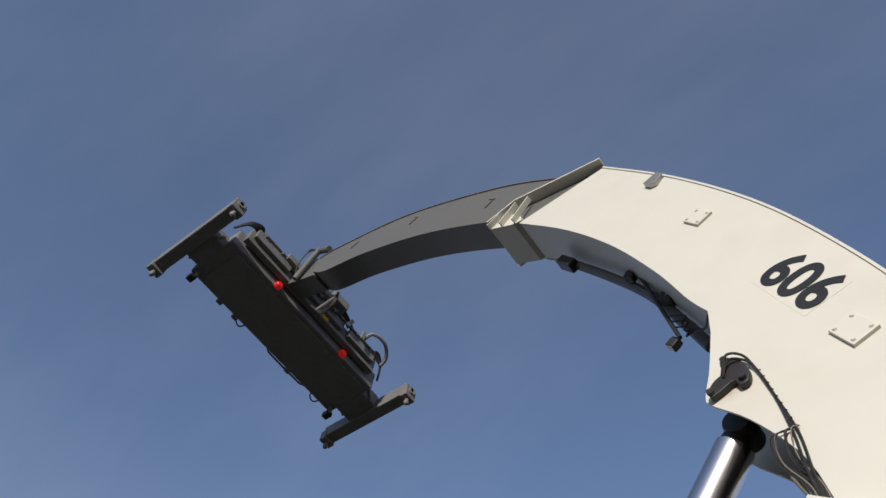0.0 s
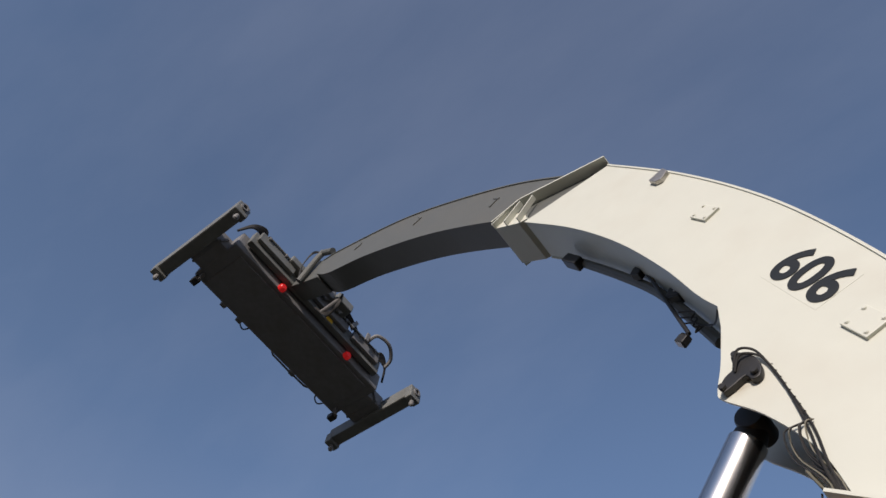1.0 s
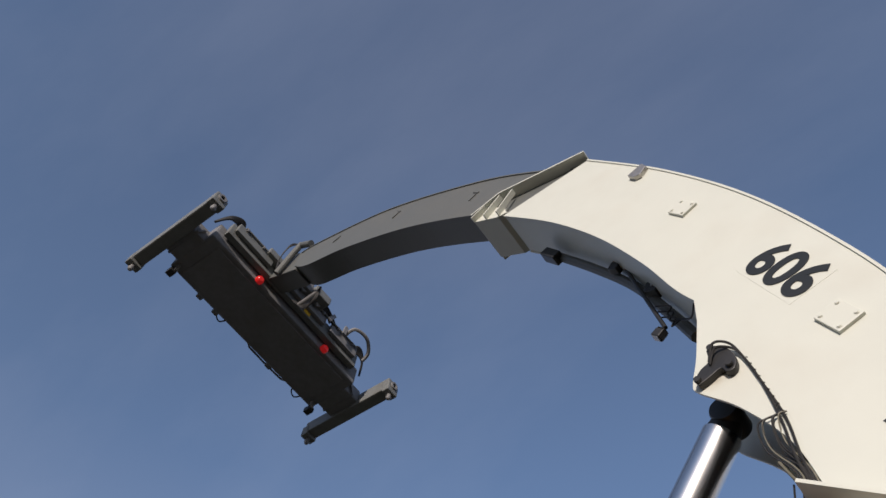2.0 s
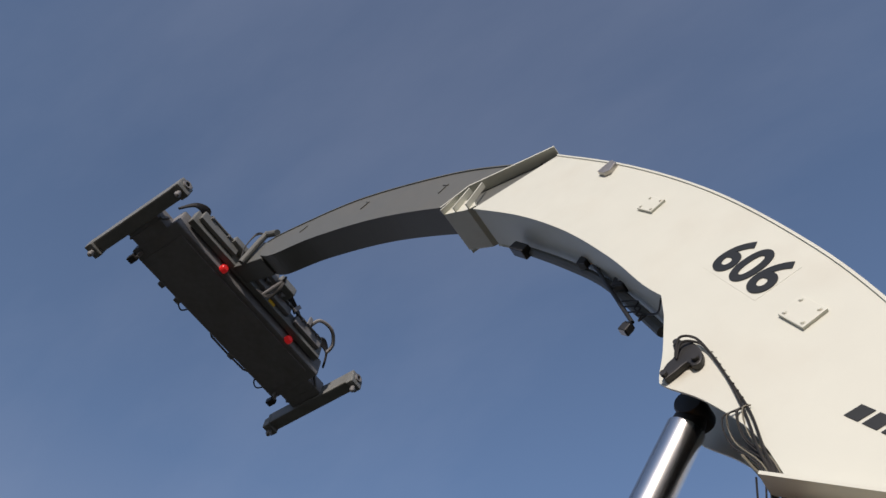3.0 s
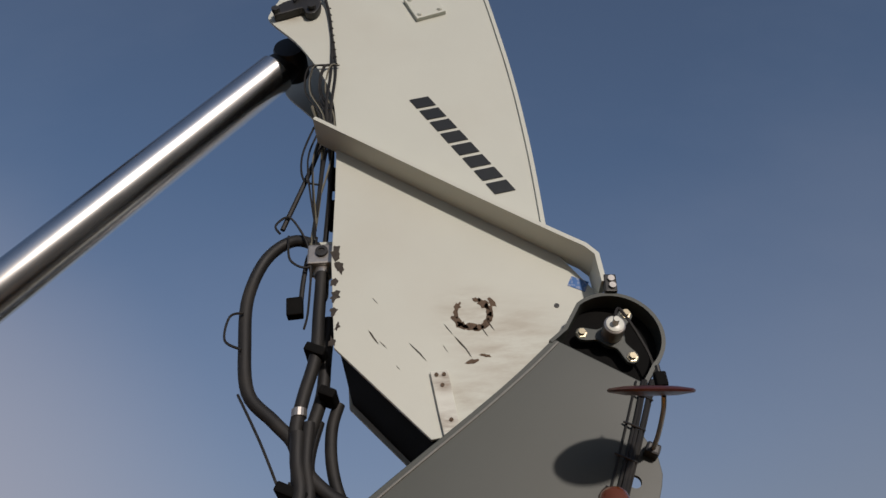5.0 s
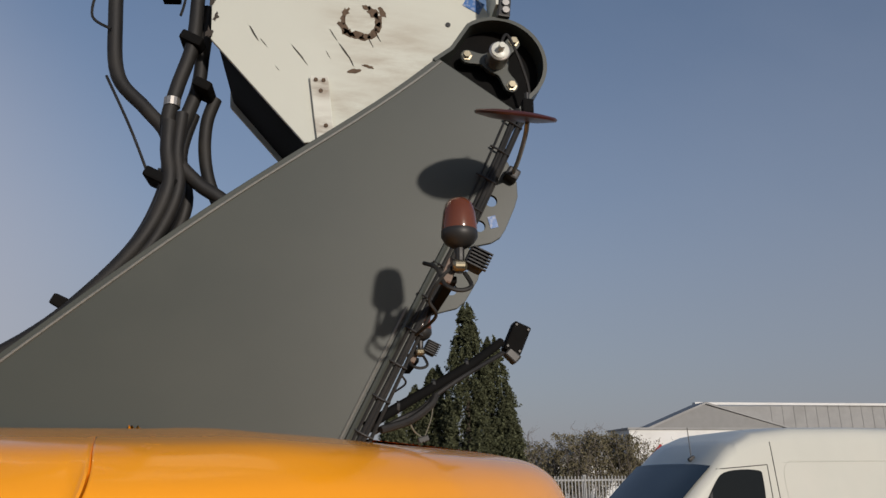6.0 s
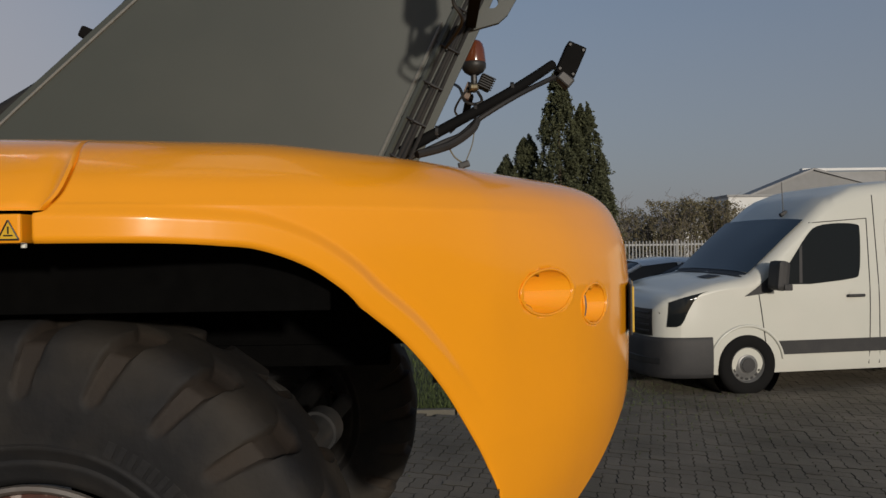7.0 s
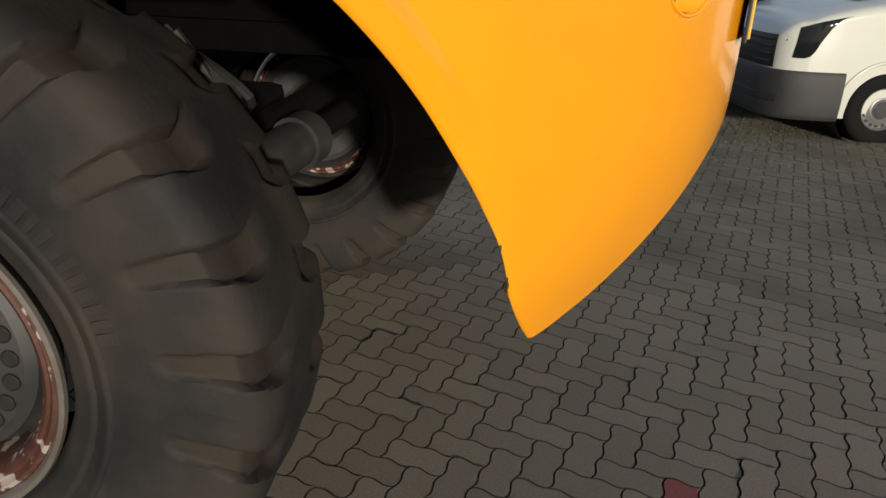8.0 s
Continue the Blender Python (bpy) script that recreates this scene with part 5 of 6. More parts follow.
    prof += [(R - 0.060, -0.243), (R - 0.045, -0.237), (R - 0.032, -0.228), (R - 0.021, -0.217), (R - 0.012, -0.203), (R - 0.006, -0.187), (R - 0.002, -0.165), (R, -0.14), (R, -0.11), (R, -0.08), (R, -0.05), (R, -0.02)]
    prof = prof + [(r, -h) for r, h in reversed(prof)]
    n = 704
    b = bmesh.new()
    vs, pocket = [], b.verts.layers.float.new("pocket")
    for k in range(n):
        th = 2 * math.pi * k / n
        row = []
        for r, h in prof:
            w = abs(h)
            depth = 0.0
            # way from the inner end of the pocket, over the shoulder, to the middle of the tread
            along = (r - (rim + 0.232)) + (0.245 - w if r > R - 0.065 else 0.0)
            if along > -0.02:
                pitch = 2 * math.pi / lugs
                f = ((th + (0.5 * pitch if h > 0 else 0.0)) / pitch) % 1.0
                across = abs(f - 0.5) * pitch * r
                half = 0.024 + 0.012 * min(1, max(0, along / 0.16)) + 0.010 * min(1, max(0, (along - 0.18) / 0.1))
                if along < half:
                    across = math.hypot(across, half - along)
                g = min(1, max(0, (half + 0.004 - across) / 0.012))
                g = g * g * (3 - 2 * g)
                fade = 1.0 if w > 0.10 else max(0.0, (w - 0.06) / 0.04)
                sunk = 0.008 + 0.018 * min(1, max(0, along / 0.18))
                depth = sunk * g * fade
            # lug faces are worn a little hollow and wavy
            wave = 0.0022 * math.sin(th * lugs + 1.1) * min(1, max(0, (r - rim - 0.2) / 0.2)) + 0.0015 * math.sin(th * 7.3 + 30 * h)
            nh = 0.85 if r < R - 0.05 else max(0.15, 0.85 - (r - R + 0.05) * 20)
            rr = r - depth * (1 - nh) * 1.4 + wave
            phi = th - (0.27 * min(0.30, max(0.0, along)) if w > 0.10 else 0.081 * w / 0.10)
            row.append(b.verts.new((rr * math.cos(phi), h - math.copysign(depth * nh + wave * 0.6, h), rr * math.sin(phi))))
            row[-1][pocket] = min(1.0, depth / 0.014)
        vs.append(row)
    for i in range(n):
        a, c = vs[i], vs[(i + 1) % n]
        for j in range(len(prof) - 1):
            b.faces.new((a[j], a[j + 1], c[j + 1], c[j]))
    return b


def machine_wheel(at, turn_deg=0):
    wheel = part("wheel", tyre_mesh(), M["rubber"], stacker, "worn black lugged tyre with rust-brown dirt", smooth=45)
    part("rim_flange", lathe([(0.340, -0.16), (0.366, -0.20), (0.374, -0.214), (0.372, -0.224), (0.362, -0.226), (0.352, -0.216), (0.346, -0.19)], "y", (0, 0, 0), 72, caps=False), M["rim_steel"], wheel, "scuffed steel rim flange", smooth=35)
    part("lock_ring", lathe([(0.347, -0.18), (0.347, -0.205), (0.338, -0.208), (0.326, -0.196), (0.320, -0.200), (0.306, -0.190), (0.296, -0.165), (0.285, -0.12), (0.280, -0.08)], "y", (0, 0, 0), 72, caps=False), M["rim_red"], wheel, "rusty red-brown lock ring with flaked paint", smooth=35)
    disc = part("wheel_disc", lathe([(0.285, -0.08), (0.272, -0.095), (0.262, -0.135), (0.240, -0.150), (0.170, -0.152), (0.150, -0.165), (0.135, -0.20), (0.125, -0.21), (0.0, -0.21)], "y", (0, 0, 0), 72, caps=False), M["rim_grey"], wheel, "dark grey wheel disc", smooth=30)
    hole_mesh = None
    for k in range(24):
        a = 2 * math.pi * k / 24
        p = (0.225 * math.cos(a), 0, 0.225 * math.sin(a))
        if hole_mesh is None:
            o = part("stud_hole", lathe([(0.021, -0.155), (0.019, -0.158), (0.016, -0.153), (0.015, -0.152), (0.0, -0.1525)], "y", (0, 0, 0), 16), M["black"], disc)
            hole_mesh = o.data
        else:
            o = new("stud_hole", hole_mesh)
            o.parent = disc
        o.location = p
    part("hub_sign", box((0.075, 0.003, 0.058), (0.06, -0.212, -0.05)), M["sticker_yellow"], disc, "yellow warning sign")
    part("sign_mark", prism([(0.043, -0.068), (0.077, -0.068), (0.06, -0.036)], -0.2165, -0.214), M["letter"], disc)
    part("hub_label", box((0.09, 0.003, 0.032), (0.005, -0.212, 0.04)), M["num_plate"], disc)
    for k in range(3):
        part("label_bar", box((0.022, 0.002, 0.016), (-0.025 + 0.03 * k, -0.2145, 0.04)), M["letter"], disc)
    for ob in [c for c in wheel.children if c.name.split(".")[0] != "sidewall_mark"]:
        ob.data.transform(Matrix.Diagonal((1.045, 1, 1.045, 1)))
    # raised marks of the sidewall, too worn to read
    for k in range(16):
        a = radians(14 + 3.4 * k)
        t = Matrix.Rotation(-a, 3, "Y")
        part("sidewall_mark", box((0.044, 0.004, 0.018 if k % 3 else 0.026), t @ Vector((0.535, -0.2495, 0)), t, 0.0015), M["rubber"], wheel)
    # the tyre stands flat on the ground
    for v in wheel.data.vertices:
        if v.co.z < -at[2]:
            v.co.y *= 1 + 0.6 * (-at[2] - v.co.z)
            v.co.z = -at[2]
    wheel.matrix_basis = Matrix.Translation(at) @ Matrix.Rotation(radians(turn_deg), 4, "Z")
    return wheel


W_Y = 1.626
near_wheel = machine_wheel((-0.647, W_Y, 0.770), 0)
far_wheel = machine_wheel((-0.53, 2 * YC - W_Y, 0.785), 180)
# axle and underside parts have that shade in their near-black colour
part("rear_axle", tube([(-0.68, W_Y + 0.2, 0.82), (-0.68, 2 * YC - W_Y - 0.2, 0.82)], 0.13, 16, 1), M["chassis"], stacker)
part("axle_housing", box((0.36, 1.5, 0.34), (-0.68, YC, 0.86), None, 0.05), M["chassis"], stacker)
part("knuckle", tube([(-0.09, 1.98, 1.050), (-0.04, 2.24, 1.073)], 0.068, 20, 1), M["rim_grey"], stacker, "grey steering cylinder end", smooth=40)
part("knuckle", tube([(-0.04, 2.24, 1.073), (-0.025, 2.32, 1.079)], 0.080, 20, 1), M["rim_grey"], stacker, smooth=40)
part("knuckle", tube([(-0.025, 2.32, 1.079), (0.02, 2.62, 1.105)], 0.035, 14, 1), M["chassis"], stacker, smooth=40)
part("steering_cylinder", tube([(-0.20, 2.25, 1.06), (-0.20, 3.4, 1.06)], 0.06, 14, 1), M["chassis"], stacker)
# box and near rail carry the underside's shade in their near-black colour
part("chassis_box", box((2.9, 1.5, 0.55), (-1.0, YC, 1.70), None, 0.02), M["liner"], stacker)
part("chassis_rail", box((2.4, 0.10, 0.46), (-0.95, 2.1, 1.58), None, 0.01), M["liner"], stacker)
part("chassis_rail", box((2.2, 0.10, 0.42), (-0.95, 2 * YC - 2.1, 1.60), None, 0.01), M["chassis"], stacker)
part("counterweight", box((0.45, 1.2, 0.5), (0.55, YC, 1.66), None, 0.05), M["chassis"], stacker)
# added sheet that shuts sky light out of the wheel well
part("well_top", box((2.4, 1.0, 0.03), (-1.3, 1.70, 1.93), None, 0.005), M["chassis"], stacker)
# added sheet that stops the low sun short of the chassis rails
part("arch_liner", box((2.55, 0.02, 0.30), (-1.125, 1.34, 1.757), None, 0.004), M["liner"], stacker, "black sheet added to keep sun off the chassis")
part("hanger", box((0.03, 0.03, 0.16), (0.40, 3.9, 1.02), None, 0.005), M["black"], stacker)
for k in range(4):
    part("brake_hose", tube([(-0.25 - 0.05 * k, 2.0 + 0.05 * k, 1.40), (-0.18 + 0.03 * k, 2.05, 1.24), (-0.3, 2.1 + 0.06 * k, 1.14), (-0.45, 2.2, 1.2)], 0.014, 7), M["hose"], stacker)
part("hose_end", lathe([(0.02, 0), (0.02, 0.05)], "y", (-0.33, 1.93, 1.24), 10), M["steel"], stacker)
part("front_hull", box((4.2, 2.6, 0.9), (-4.6, YC, 1.25), None, 0.08), M["boom_grey"], stacker)
for y in (W_Y - 0.1, 2 * YC - W_Y + 0.1):
    part("front_wheel", lathe([(0.36, -0.22), (0.6, -0.26), (0.78, -0.22), (0.825, -0.12), (0.825, 0.12), (0.78, 0.22), (0.6, 0.26), (0.36, 0.22)], "y", (-6.0, y, 0.825), 48), M["rubber"], stacker, smooth=45)

# ---- spreader ----
SZ = 15.78
sp = thing("container_spreader", "dark grey container spreader hung from the boom head", "spreader", at=(-9.85, 3.38, SZ))
part("main_beam", box((1.36, 4.75, 0.55), (-0.02, 0.0, 0.28), None, 0.05), M["spreader_dark"], sp)
part("side_beam", box((0.16, 4.3, 0.42), (0.78, -0.05, 0.42), None, 0.02), M["spreader_light"], sp, "lighter grey side beam")
for k, (y, ln) in enumerate(((-1.55, 1.1), (0.1, 1.5), (1.5, 0.9))):
    part("side_cover", box((0.10, ln, 0.30), (0.92, y, 0.50), None, 0.02), M["spreader_light" if k == 0 else "spreader_dark"], sp)
part("bottom_plate", box((1.10, 4.2, 0.04), (-0.02, 0.02, -0.01), None, 0.01), M["spreader_dark"], sp)
for s in (-1, 1):
    end = part("end_beam", box((2.62, 0.30, 0.36), (0.02, (2.97 if s > 0 else -2.86), 0.10), None, 0.03), M["spreader_light"], sp, "grey end beam")
    part("telescope_arm", box((0.86, 0.9, 0.40), (-0.05, s * 2.42, 0.22), None, 0.05), M["spreader_dark"], sp)
    for x in (-1.26, 1.28):
        part("corner_casting", box((0.20, 0.34, 0.30), (x, (2.97 if s > 0 else -2.86), -0.02), None, 0.03), M["spreader_light"], end)
        part("twistlock", lathe([(0.05, 0), (0.05, -0.10), (0.07, -0.12), (0.045, -0.18), (0, -0.20)], "z", (x, (2.97 if s > 0 else -2.86), -0.15), 14), M["spreader_dark"], end)
        part("lock_eye", lathe([(0.10, -0.02), (0.10, 0.02), (0.06, 0.02), (0.06, -0.02)], "x", (x + (0.12 if x > 0 else -0.12), (2.97 if s > 0 else -2.86), 0.06), 18), M["spreader_dark"], end)
    for k in range(3):
        part("gusset", box((0.30 - 0.06 * k, 0.05, 0.30), (-0.35 + 0.35 * k, s * 2.55, 0.15), Matrix.Rotation(0.5 * s, 3, "X"), 0.01), M["spreader_dark"], sp)
    # hose guide hoop and flood lamp at each end
    for k in range(5):
        part("hose", tube([(0.55, s * 1.85, 0.60), (0.75 + 0.03 * k, s * 2.0, 0.78 + 0.03 * k), (0.80, s * 2.3, 0.72 + 0.03 * k), (0.60, s * 2.5, 0.48)], 0.028, 7), M["hose"], sp)
    part("lamp_post", box((0.10, 0.08, 0.42), (-0.52, s * 2.25, -0.02), None, 0.015), M["spreader_dark"], sp)
    part("flood_lamp", box((0.20, 0.16, 0.14), (-0.62, s * 2.28, -0.2), None, 0.02), M["black"], sp)
part("guard_hoop", tube([(1.0, 1.45, 0.60), (1.25, 1.5, 0.72), (1.32, 1.85, 0.72), (1.15, 2.15, 0.62), (0.95, 2.2, 0.5)], 0.045, 8), M["spreader_dark"], sp)
for y, z in ((-0.95, 0.18), (1.25, 0.18)):
    part("signal_lamp", lathe([(0.095, 0.0), (0.095, 0.08), (0.07, 0.115), (0.0, 0.125)], "x", (0.66, y - 0.02, z - 0.14), 20), M["signal_red"], sp, "round red signal lamp", smooth=40)
part("warning_plate", box((0.012, 0.20, 0.12), (0.868, 0.35, 0.3)), M["sticker_yellow"], sp, "small yellow plate")
for k, y in enumerate((-1.4, -0.9, 0.9)):
    part("side_bracket", box((0.20, 0.16, 0.18), (-0.74, y, 0.15), None, 0.03), M["spreader_dark"], sp)
part("side_rail", tube([(-0.68, 0.2, 0.1), (-0.79, 0.25, 0.1), (-0.79, 1.35, 0.1), (-0.68, 1.4, 0.1)], 0.025, 7, 2), M["spreader_dark"], sp)
for y in (-0.85, 1.75):
    part("cable_loop", tube([(-0.68, y, 0.2), (-0.86, y + 0.03, 0.18), (-0.90, y + 0.18, 0.12), (-0.72, y + 0.25, 0.1)], 0.018, 6), M["hose"], sp)
# rotator between the spreader and the boom head
part("rotator", lathe([(0.62, 0.0), (0.66, 0.05), (0.66, 0.22), (0.50, 0.26), (0.50, 0.42), (0, 0.42)], "z", (0.15, -0.45, 0.55), 40), M["spreader_dark"], sp, smooth=35)
part("motor_block", box((0.40, 0.9, 0.34), (0.95, -0.35, 0.74), None, 0.04), M["spreader_dark"], sp)
part("motor_block", box((0.34, 0.5, 0.26), (1.10, 0.35, 0.70), None, 0.04), M["spreader_light"], sp)
part("signal_housing", box((0.34, 0.26, 0.28), (1.18, -0.72, 0.75), None, 0.05), M["black"], sp)
part("signal_lamp", box((0.10, 0.20, 0.16), (1.34, -0.66, 0.66), None, 0.02), M["red_lens"], sp)
for k in range(5):
    y = -0.3 + 0.14 * k
    part("hose", tube([(0.92, y, 0.72), (1.02 + 0.015 * k, y + 0.2, 0.80), (1.04, y + 0.6, 0.72), (0.94, y + 1.0, 0.58)], 0.026, 7), M["hose"], sp)
for k in range(8):
    part("pipe_clip", box((0.07, 0.05, 0.09), (0.99, -1.9 + 0.52 * k, 0.60), None, 0.01), M["spreader_dark"], sp)
part("pipe", tube([(1.0, -1.95, 0.62), (1.0, 1.9, 0.62)], 0.022, 7, 1), M["spreader_light"], sp)
part("valve_cover", box((0.22, 0.7, 0.20), (0.96, -0.9, 0.66), None, 0.03), M["spreader_light"], sp, "grey-green valve cover")
for k in range(6):
    part("rail_tie", box((0.05, 0.30, 0.10), (1.0 + 0.02 * k, -0.9 + 0.45 * k, 0.60), Matrix.Rotation(0.3 * k, 3, "X"), 0.01), M["spreader_dark"], sp)
part("head_arm", prism([(-8.0, 16.12), (-8.55, 16.62), (-9.5, 16.70), (-10.2, 16.55), (-10.2, 16.20), (-9.3, 16.12), (-8.62, 15.72), (-8.06, 15.42)], IN_Y + 0.03, IN_Y + IN_W - 0.03, 0.03), M["boom_grey"], stacker, "dark boom head")
part("tilt_cylinder", tube([(-8.62, IN_Y - 0.05, 15.66), (-8.30, IN_Y - 0.07, 16.20), (-8.12, IN_Y - 0.07, 16.45)], 0.07, 12, 1), M["boom_grey"], stacker)
part("tilt_link", tube([(-8.12, IN_Y - 0.06, 16.42), (-7.78, IN_Y - 0.04, 16.18)], 0.075, 12, 1), M["boom_grey"], stacker)
for k in range(3):
    part("head_cable", tube([(-8.62, IN_Y - 0.1, 15.75 + 0.08 * k), (-8.62, IN_Y - 0.15, 16.2), (-8.42, IN_Y - 0.16, 16.5 + 0.05 * k), (-8.18, IN_Y - 0.1, 16.45)], 0.014, 6), M["hose"], stacker)
    part("head_hose", tube([(-7.70, IN_Y + IN_W + 0.02, 15.1), (-7.85 - 0.05 * k, IN_Y + IN_W + 0.1, 14.85), (-8.2, IN_Y + IN_W + 0.12, 14.95 - 0.05 * k), (-8.55, IN_Y + IN_W, 15.3)], 0.022, 6), M["hose"], stacker)
part("head_damper", tube([(-7.75, IN_Y + IN_W + 0.05, 15.02), (-8.35, IN_Y + IN_W + 0.08, 15.05)], 0.05, 10, 1), M["spreader_dark"], stacker)

# ---- panel van ----
def van():
    v = thing("panel_van", "white high-roofed panel van with dark lower trim", "van", at=(2.90, 7.78, 0))
    v.rotation_euler = (0, 0, radians(9))
    v.location.z = -0.02
    HW = 0.98
    # stations from nose to tail: x, bottom, belt, top, half width at the belt, half width at the top
    xs = [0.0, 0.05, 0.14, 0.3, 0.55, 0.8, 1.05, 1.25, 1.45, 1.6, 1.72, 1.85, 2.05, 2.3, 2.6, 3.2, 4.2, 5.2, 5.75, 5.85]
    top = lambda x: ease(x, [0.0, 0.05, 0.15, 0.35, 0.7, 1.05, 1.16, 1.40, 1.65, 1.90, 2.00, 2.13, 2.30, 2.52, 3.08, 5.6, 5.85], [0.88, 1.0, 1.11, 1.18, 1.28, 1.34, 1.37, 1.57, 1.79, 2.00, 2.09, 2.20, 2.31, 2.40, 2.48, 2.48, 2.38])
    wide = lambda x: ease(x, [0.0, 0.05, 0.15, 0.35, 0.7, 1.2, 5.6, 5.85], [0.62, 0.76, 0.87, 0.94, 0.97, HW, HW, 0.95])
    belt = 1.22

    def ring(x, side):
        """Half section from the sill to the middle of the roof, as (offset across, height) pairs."""
        w, t = wide(x), top(x)
        pts = [(w - 0.03, 0.24), (w - 0.005, 0.36), (w, 0.62), (w, 0.95), (w - 0.01, min(belt, t - 0.10))]
        lean = max(0.0, t - belt)
        r = min(0.16, 0.35 * max(t - 0.9, 0.1))
        hi = max(min(belt, t - 0.10) + 0.01, t - r)
        for f in (0.25, 0.5, 0.75, 1.0):
            z = min(belt, t - 0.10) + (hi - min(belt, t - 0.10)) * f
            pts.append((w - 0.01 - 0.10 * max(0, z - belt), z))
        w1 = pts[-1][0]
        for a in (25, 50, 75):
            pts.append((w1 - r * (1 - math.cos(radians(a))), hi + (t - hi) * math.sin(radians(a))))
        pts += [(w1 * 0.55, t + 0.012), (0.0, t + 0.02)]
        return pts

    rows = []
    fine = sorted(set(xs + [k * 0.1 for k in range(1, 24)]))
    for x in fine:
        half = ring(x, 1)
        rows.append([(x, HW - y, z) for y, z in half] + [(x, y + HW, z) for y, z in reversed(half[:-1])])
    bm = grid(rows)
    bm.verts.ensure_lookup_table()
    n = len(rows[0])
    bm.faces.new(bm.verts[:n])
    bm.faces.new(bm.verts[-n:])
    body = part("body", bm, M["van_white"], v, smooth=38)
    # wheel arches cut through the sides
    cb = bmesh.new()
    for x in (1.09, 4.4):
        tube([(x, -0.3, 0.34), (x, 0.42, 0.34)], 0.435, 36, 1, cb)
        tube([(x, 1.55, 0.34), (x, 2.3, 0.34)], 0.435, 36, 1, cb)
    carve(body, cb)

    def side_y(x, z):
        pts = ring(x, 1)
        zz, yy = [p[1] for p in pts], [p[0] for p in pts]
        return HW - float(np.interp(z, zz, yy))

    def panel(name, outline, off, material, label="", inset=0.0):
        """A panel laid on the near side: an (x, z) outline on the skin."""
        b = bmesh.new()
        f = b.faces.new([b.verts.new((x, 0, z)) for x, z in outline])
        bmesh.ops.triangulate(b, faces=[f])
        bmesh.ops.subdivide_edges(b, edges=b.edges, cuts=3, use_grid_fill=True)
        for q in b.verts:
            q.co.y = side_y(q.co.x, q.co.z) - off
        return part(name, b, material, v, label, smooth=60)

    win = g2([(1.47, 1.26), (1.70, 1.56), (1.90, 1.82), (2.04, 1.93), (2.30, 1.965), (2.56, 1.95), (2.60, 1.88), (2.585, 1.60), (2.55, 1.38), (2.46, 1.31), (1.9, 1.255)], 3)
    panel("door_window", win, 0.004, M["glass_dark"], "dark side window")
    panel("window_bar", [(1.76, 1.27), (1.80, 1.27), (1.83, 1.72), (1.79, 1.67)], 0.008, M["plastic"])
    panel("mirror_foot", [(1.06, 1.13), (1.40, 1.17), (1.47, 1.25), (1.49, 1.38), (1.40, 1.37), (1.22, 1.23)], 0.006, M["plastic"])
    panel("side_trim", [(1.52, 0.45), (4.0, 0.45), (4.0, 0.61), (1.48, 0.61)], 0.014, M["plastic"], "dark rubbing strip")
    panel("headlamp", g2([(0.15, 0.80), (0.30, 0.82), (0.40, 1.02), (0.52, 1.16), (0.62, 1.20), (0.36, 1.14), (0.18, 1.08)], 3), 0.006, M["glass_dark"], "dark clear headlamp")
    for x0, z0, x1, z1 in ((1.36, 0.30, 1.24, 1.18), (2.66, 0.30, 2.70, 2.02), (2.80, 0.30, 2.80, 2.3), (2.70, 2.02, 1.95, 1.97), (1.24, 1.16, 1.30, 1.18)):
        pts = [(x0 + (x1 - x0) * k / 10, z0 + (z1 - z0) * k / 10) for k in range(11)]
        part("door_gap", tube([(x, side_y(x, z) - 0.0005, z) for x, z in pts], 0.006, 5, 1), M["plastic"], v)
    for z0, z1 in ((2.05, 2.06), (1.0, 0.99), (0.99, 0.98)):
        pts = [(2.95 + 2.4 * k / 10, z0 + (z1 - z0) * k / 10) for k in range(11)]
        part("body_crease", tube([(x, side_y(x, z) + 0.001, z) for x, z in pts], 0.005, 5, 1), M["van_white"], v)
    press = g2([(2.98, 1.1), (2.93, 1.6), (2.98, 2.02), (3.4, 2.06), (4.8, 2.06)], 6)
    part("body_crease", tube([(x, side_y(x, z) + 0.001, z) for x, z in press], 0.005, 5, 1), M["van_white"], v)
    hnd = part("door_handle", box((0.22, 0.04, 0.035), (2.48, side_y(2.4, 1.11) - 0.022, 1.11), None, 0.012), M["plastic"], v)
    part("handle_recess", lathe([(0.06, 0), (0.05, 0.004), (0, 0.006)], "y", (2.46, side_y(2.4, 1.11) - 0.004, 1.115), 20), M["van_white"], hnd)
    mirror_b = part("wing_mirror", box((0.15, 0.22, 0.34), (1.40, -0.14, 1.37), Matrix.Rotation(0.1, 3, "Y"), 0.05), M["plastic"], v)
    part("indicator", box((0.10, 0.02, 0.07), (1.44, -0.255, 1.24), None, 0.01), M["plastic"], mirror_b)

    # windscreen, bonnet vent, grille and bumper across the front
    def across(name, stations, ys, off, material, label=""):
        rr = []
        for x in stations:
            w = wide(x)
            row = []
            for f in ys:
                t = top(x) + 0.02 - 0.03 * abs(f) ** 3
                row.append((x - off * 0.7, HW + f * (w - 0.10), t + off))
            rr.append(row)
        return part(name, grid(rr), material, v, label, smooth=60)

    fs = [k / 8 - 1 for k in range(17)]
    across("windscreen", [1.19, 1.25, 1.35, 1.45, 1.55, 1.65, 1.75, 1.84, 1.91], [f * 0.96 for f in fs], 0.010, M["screen_glass"], "dark sloping windscreen")
    across("bonnet_vent", [0.86, 0.92, 0.98, 1.03], [-0.62 + 0.34 * k / 4 for k in range(5)], 0.006, M["plastic"])
    across("wiper_cowl", [1.10, 1.14, 1.19], [f * 0.95 for f in fs], 0.006, M["plastic"])
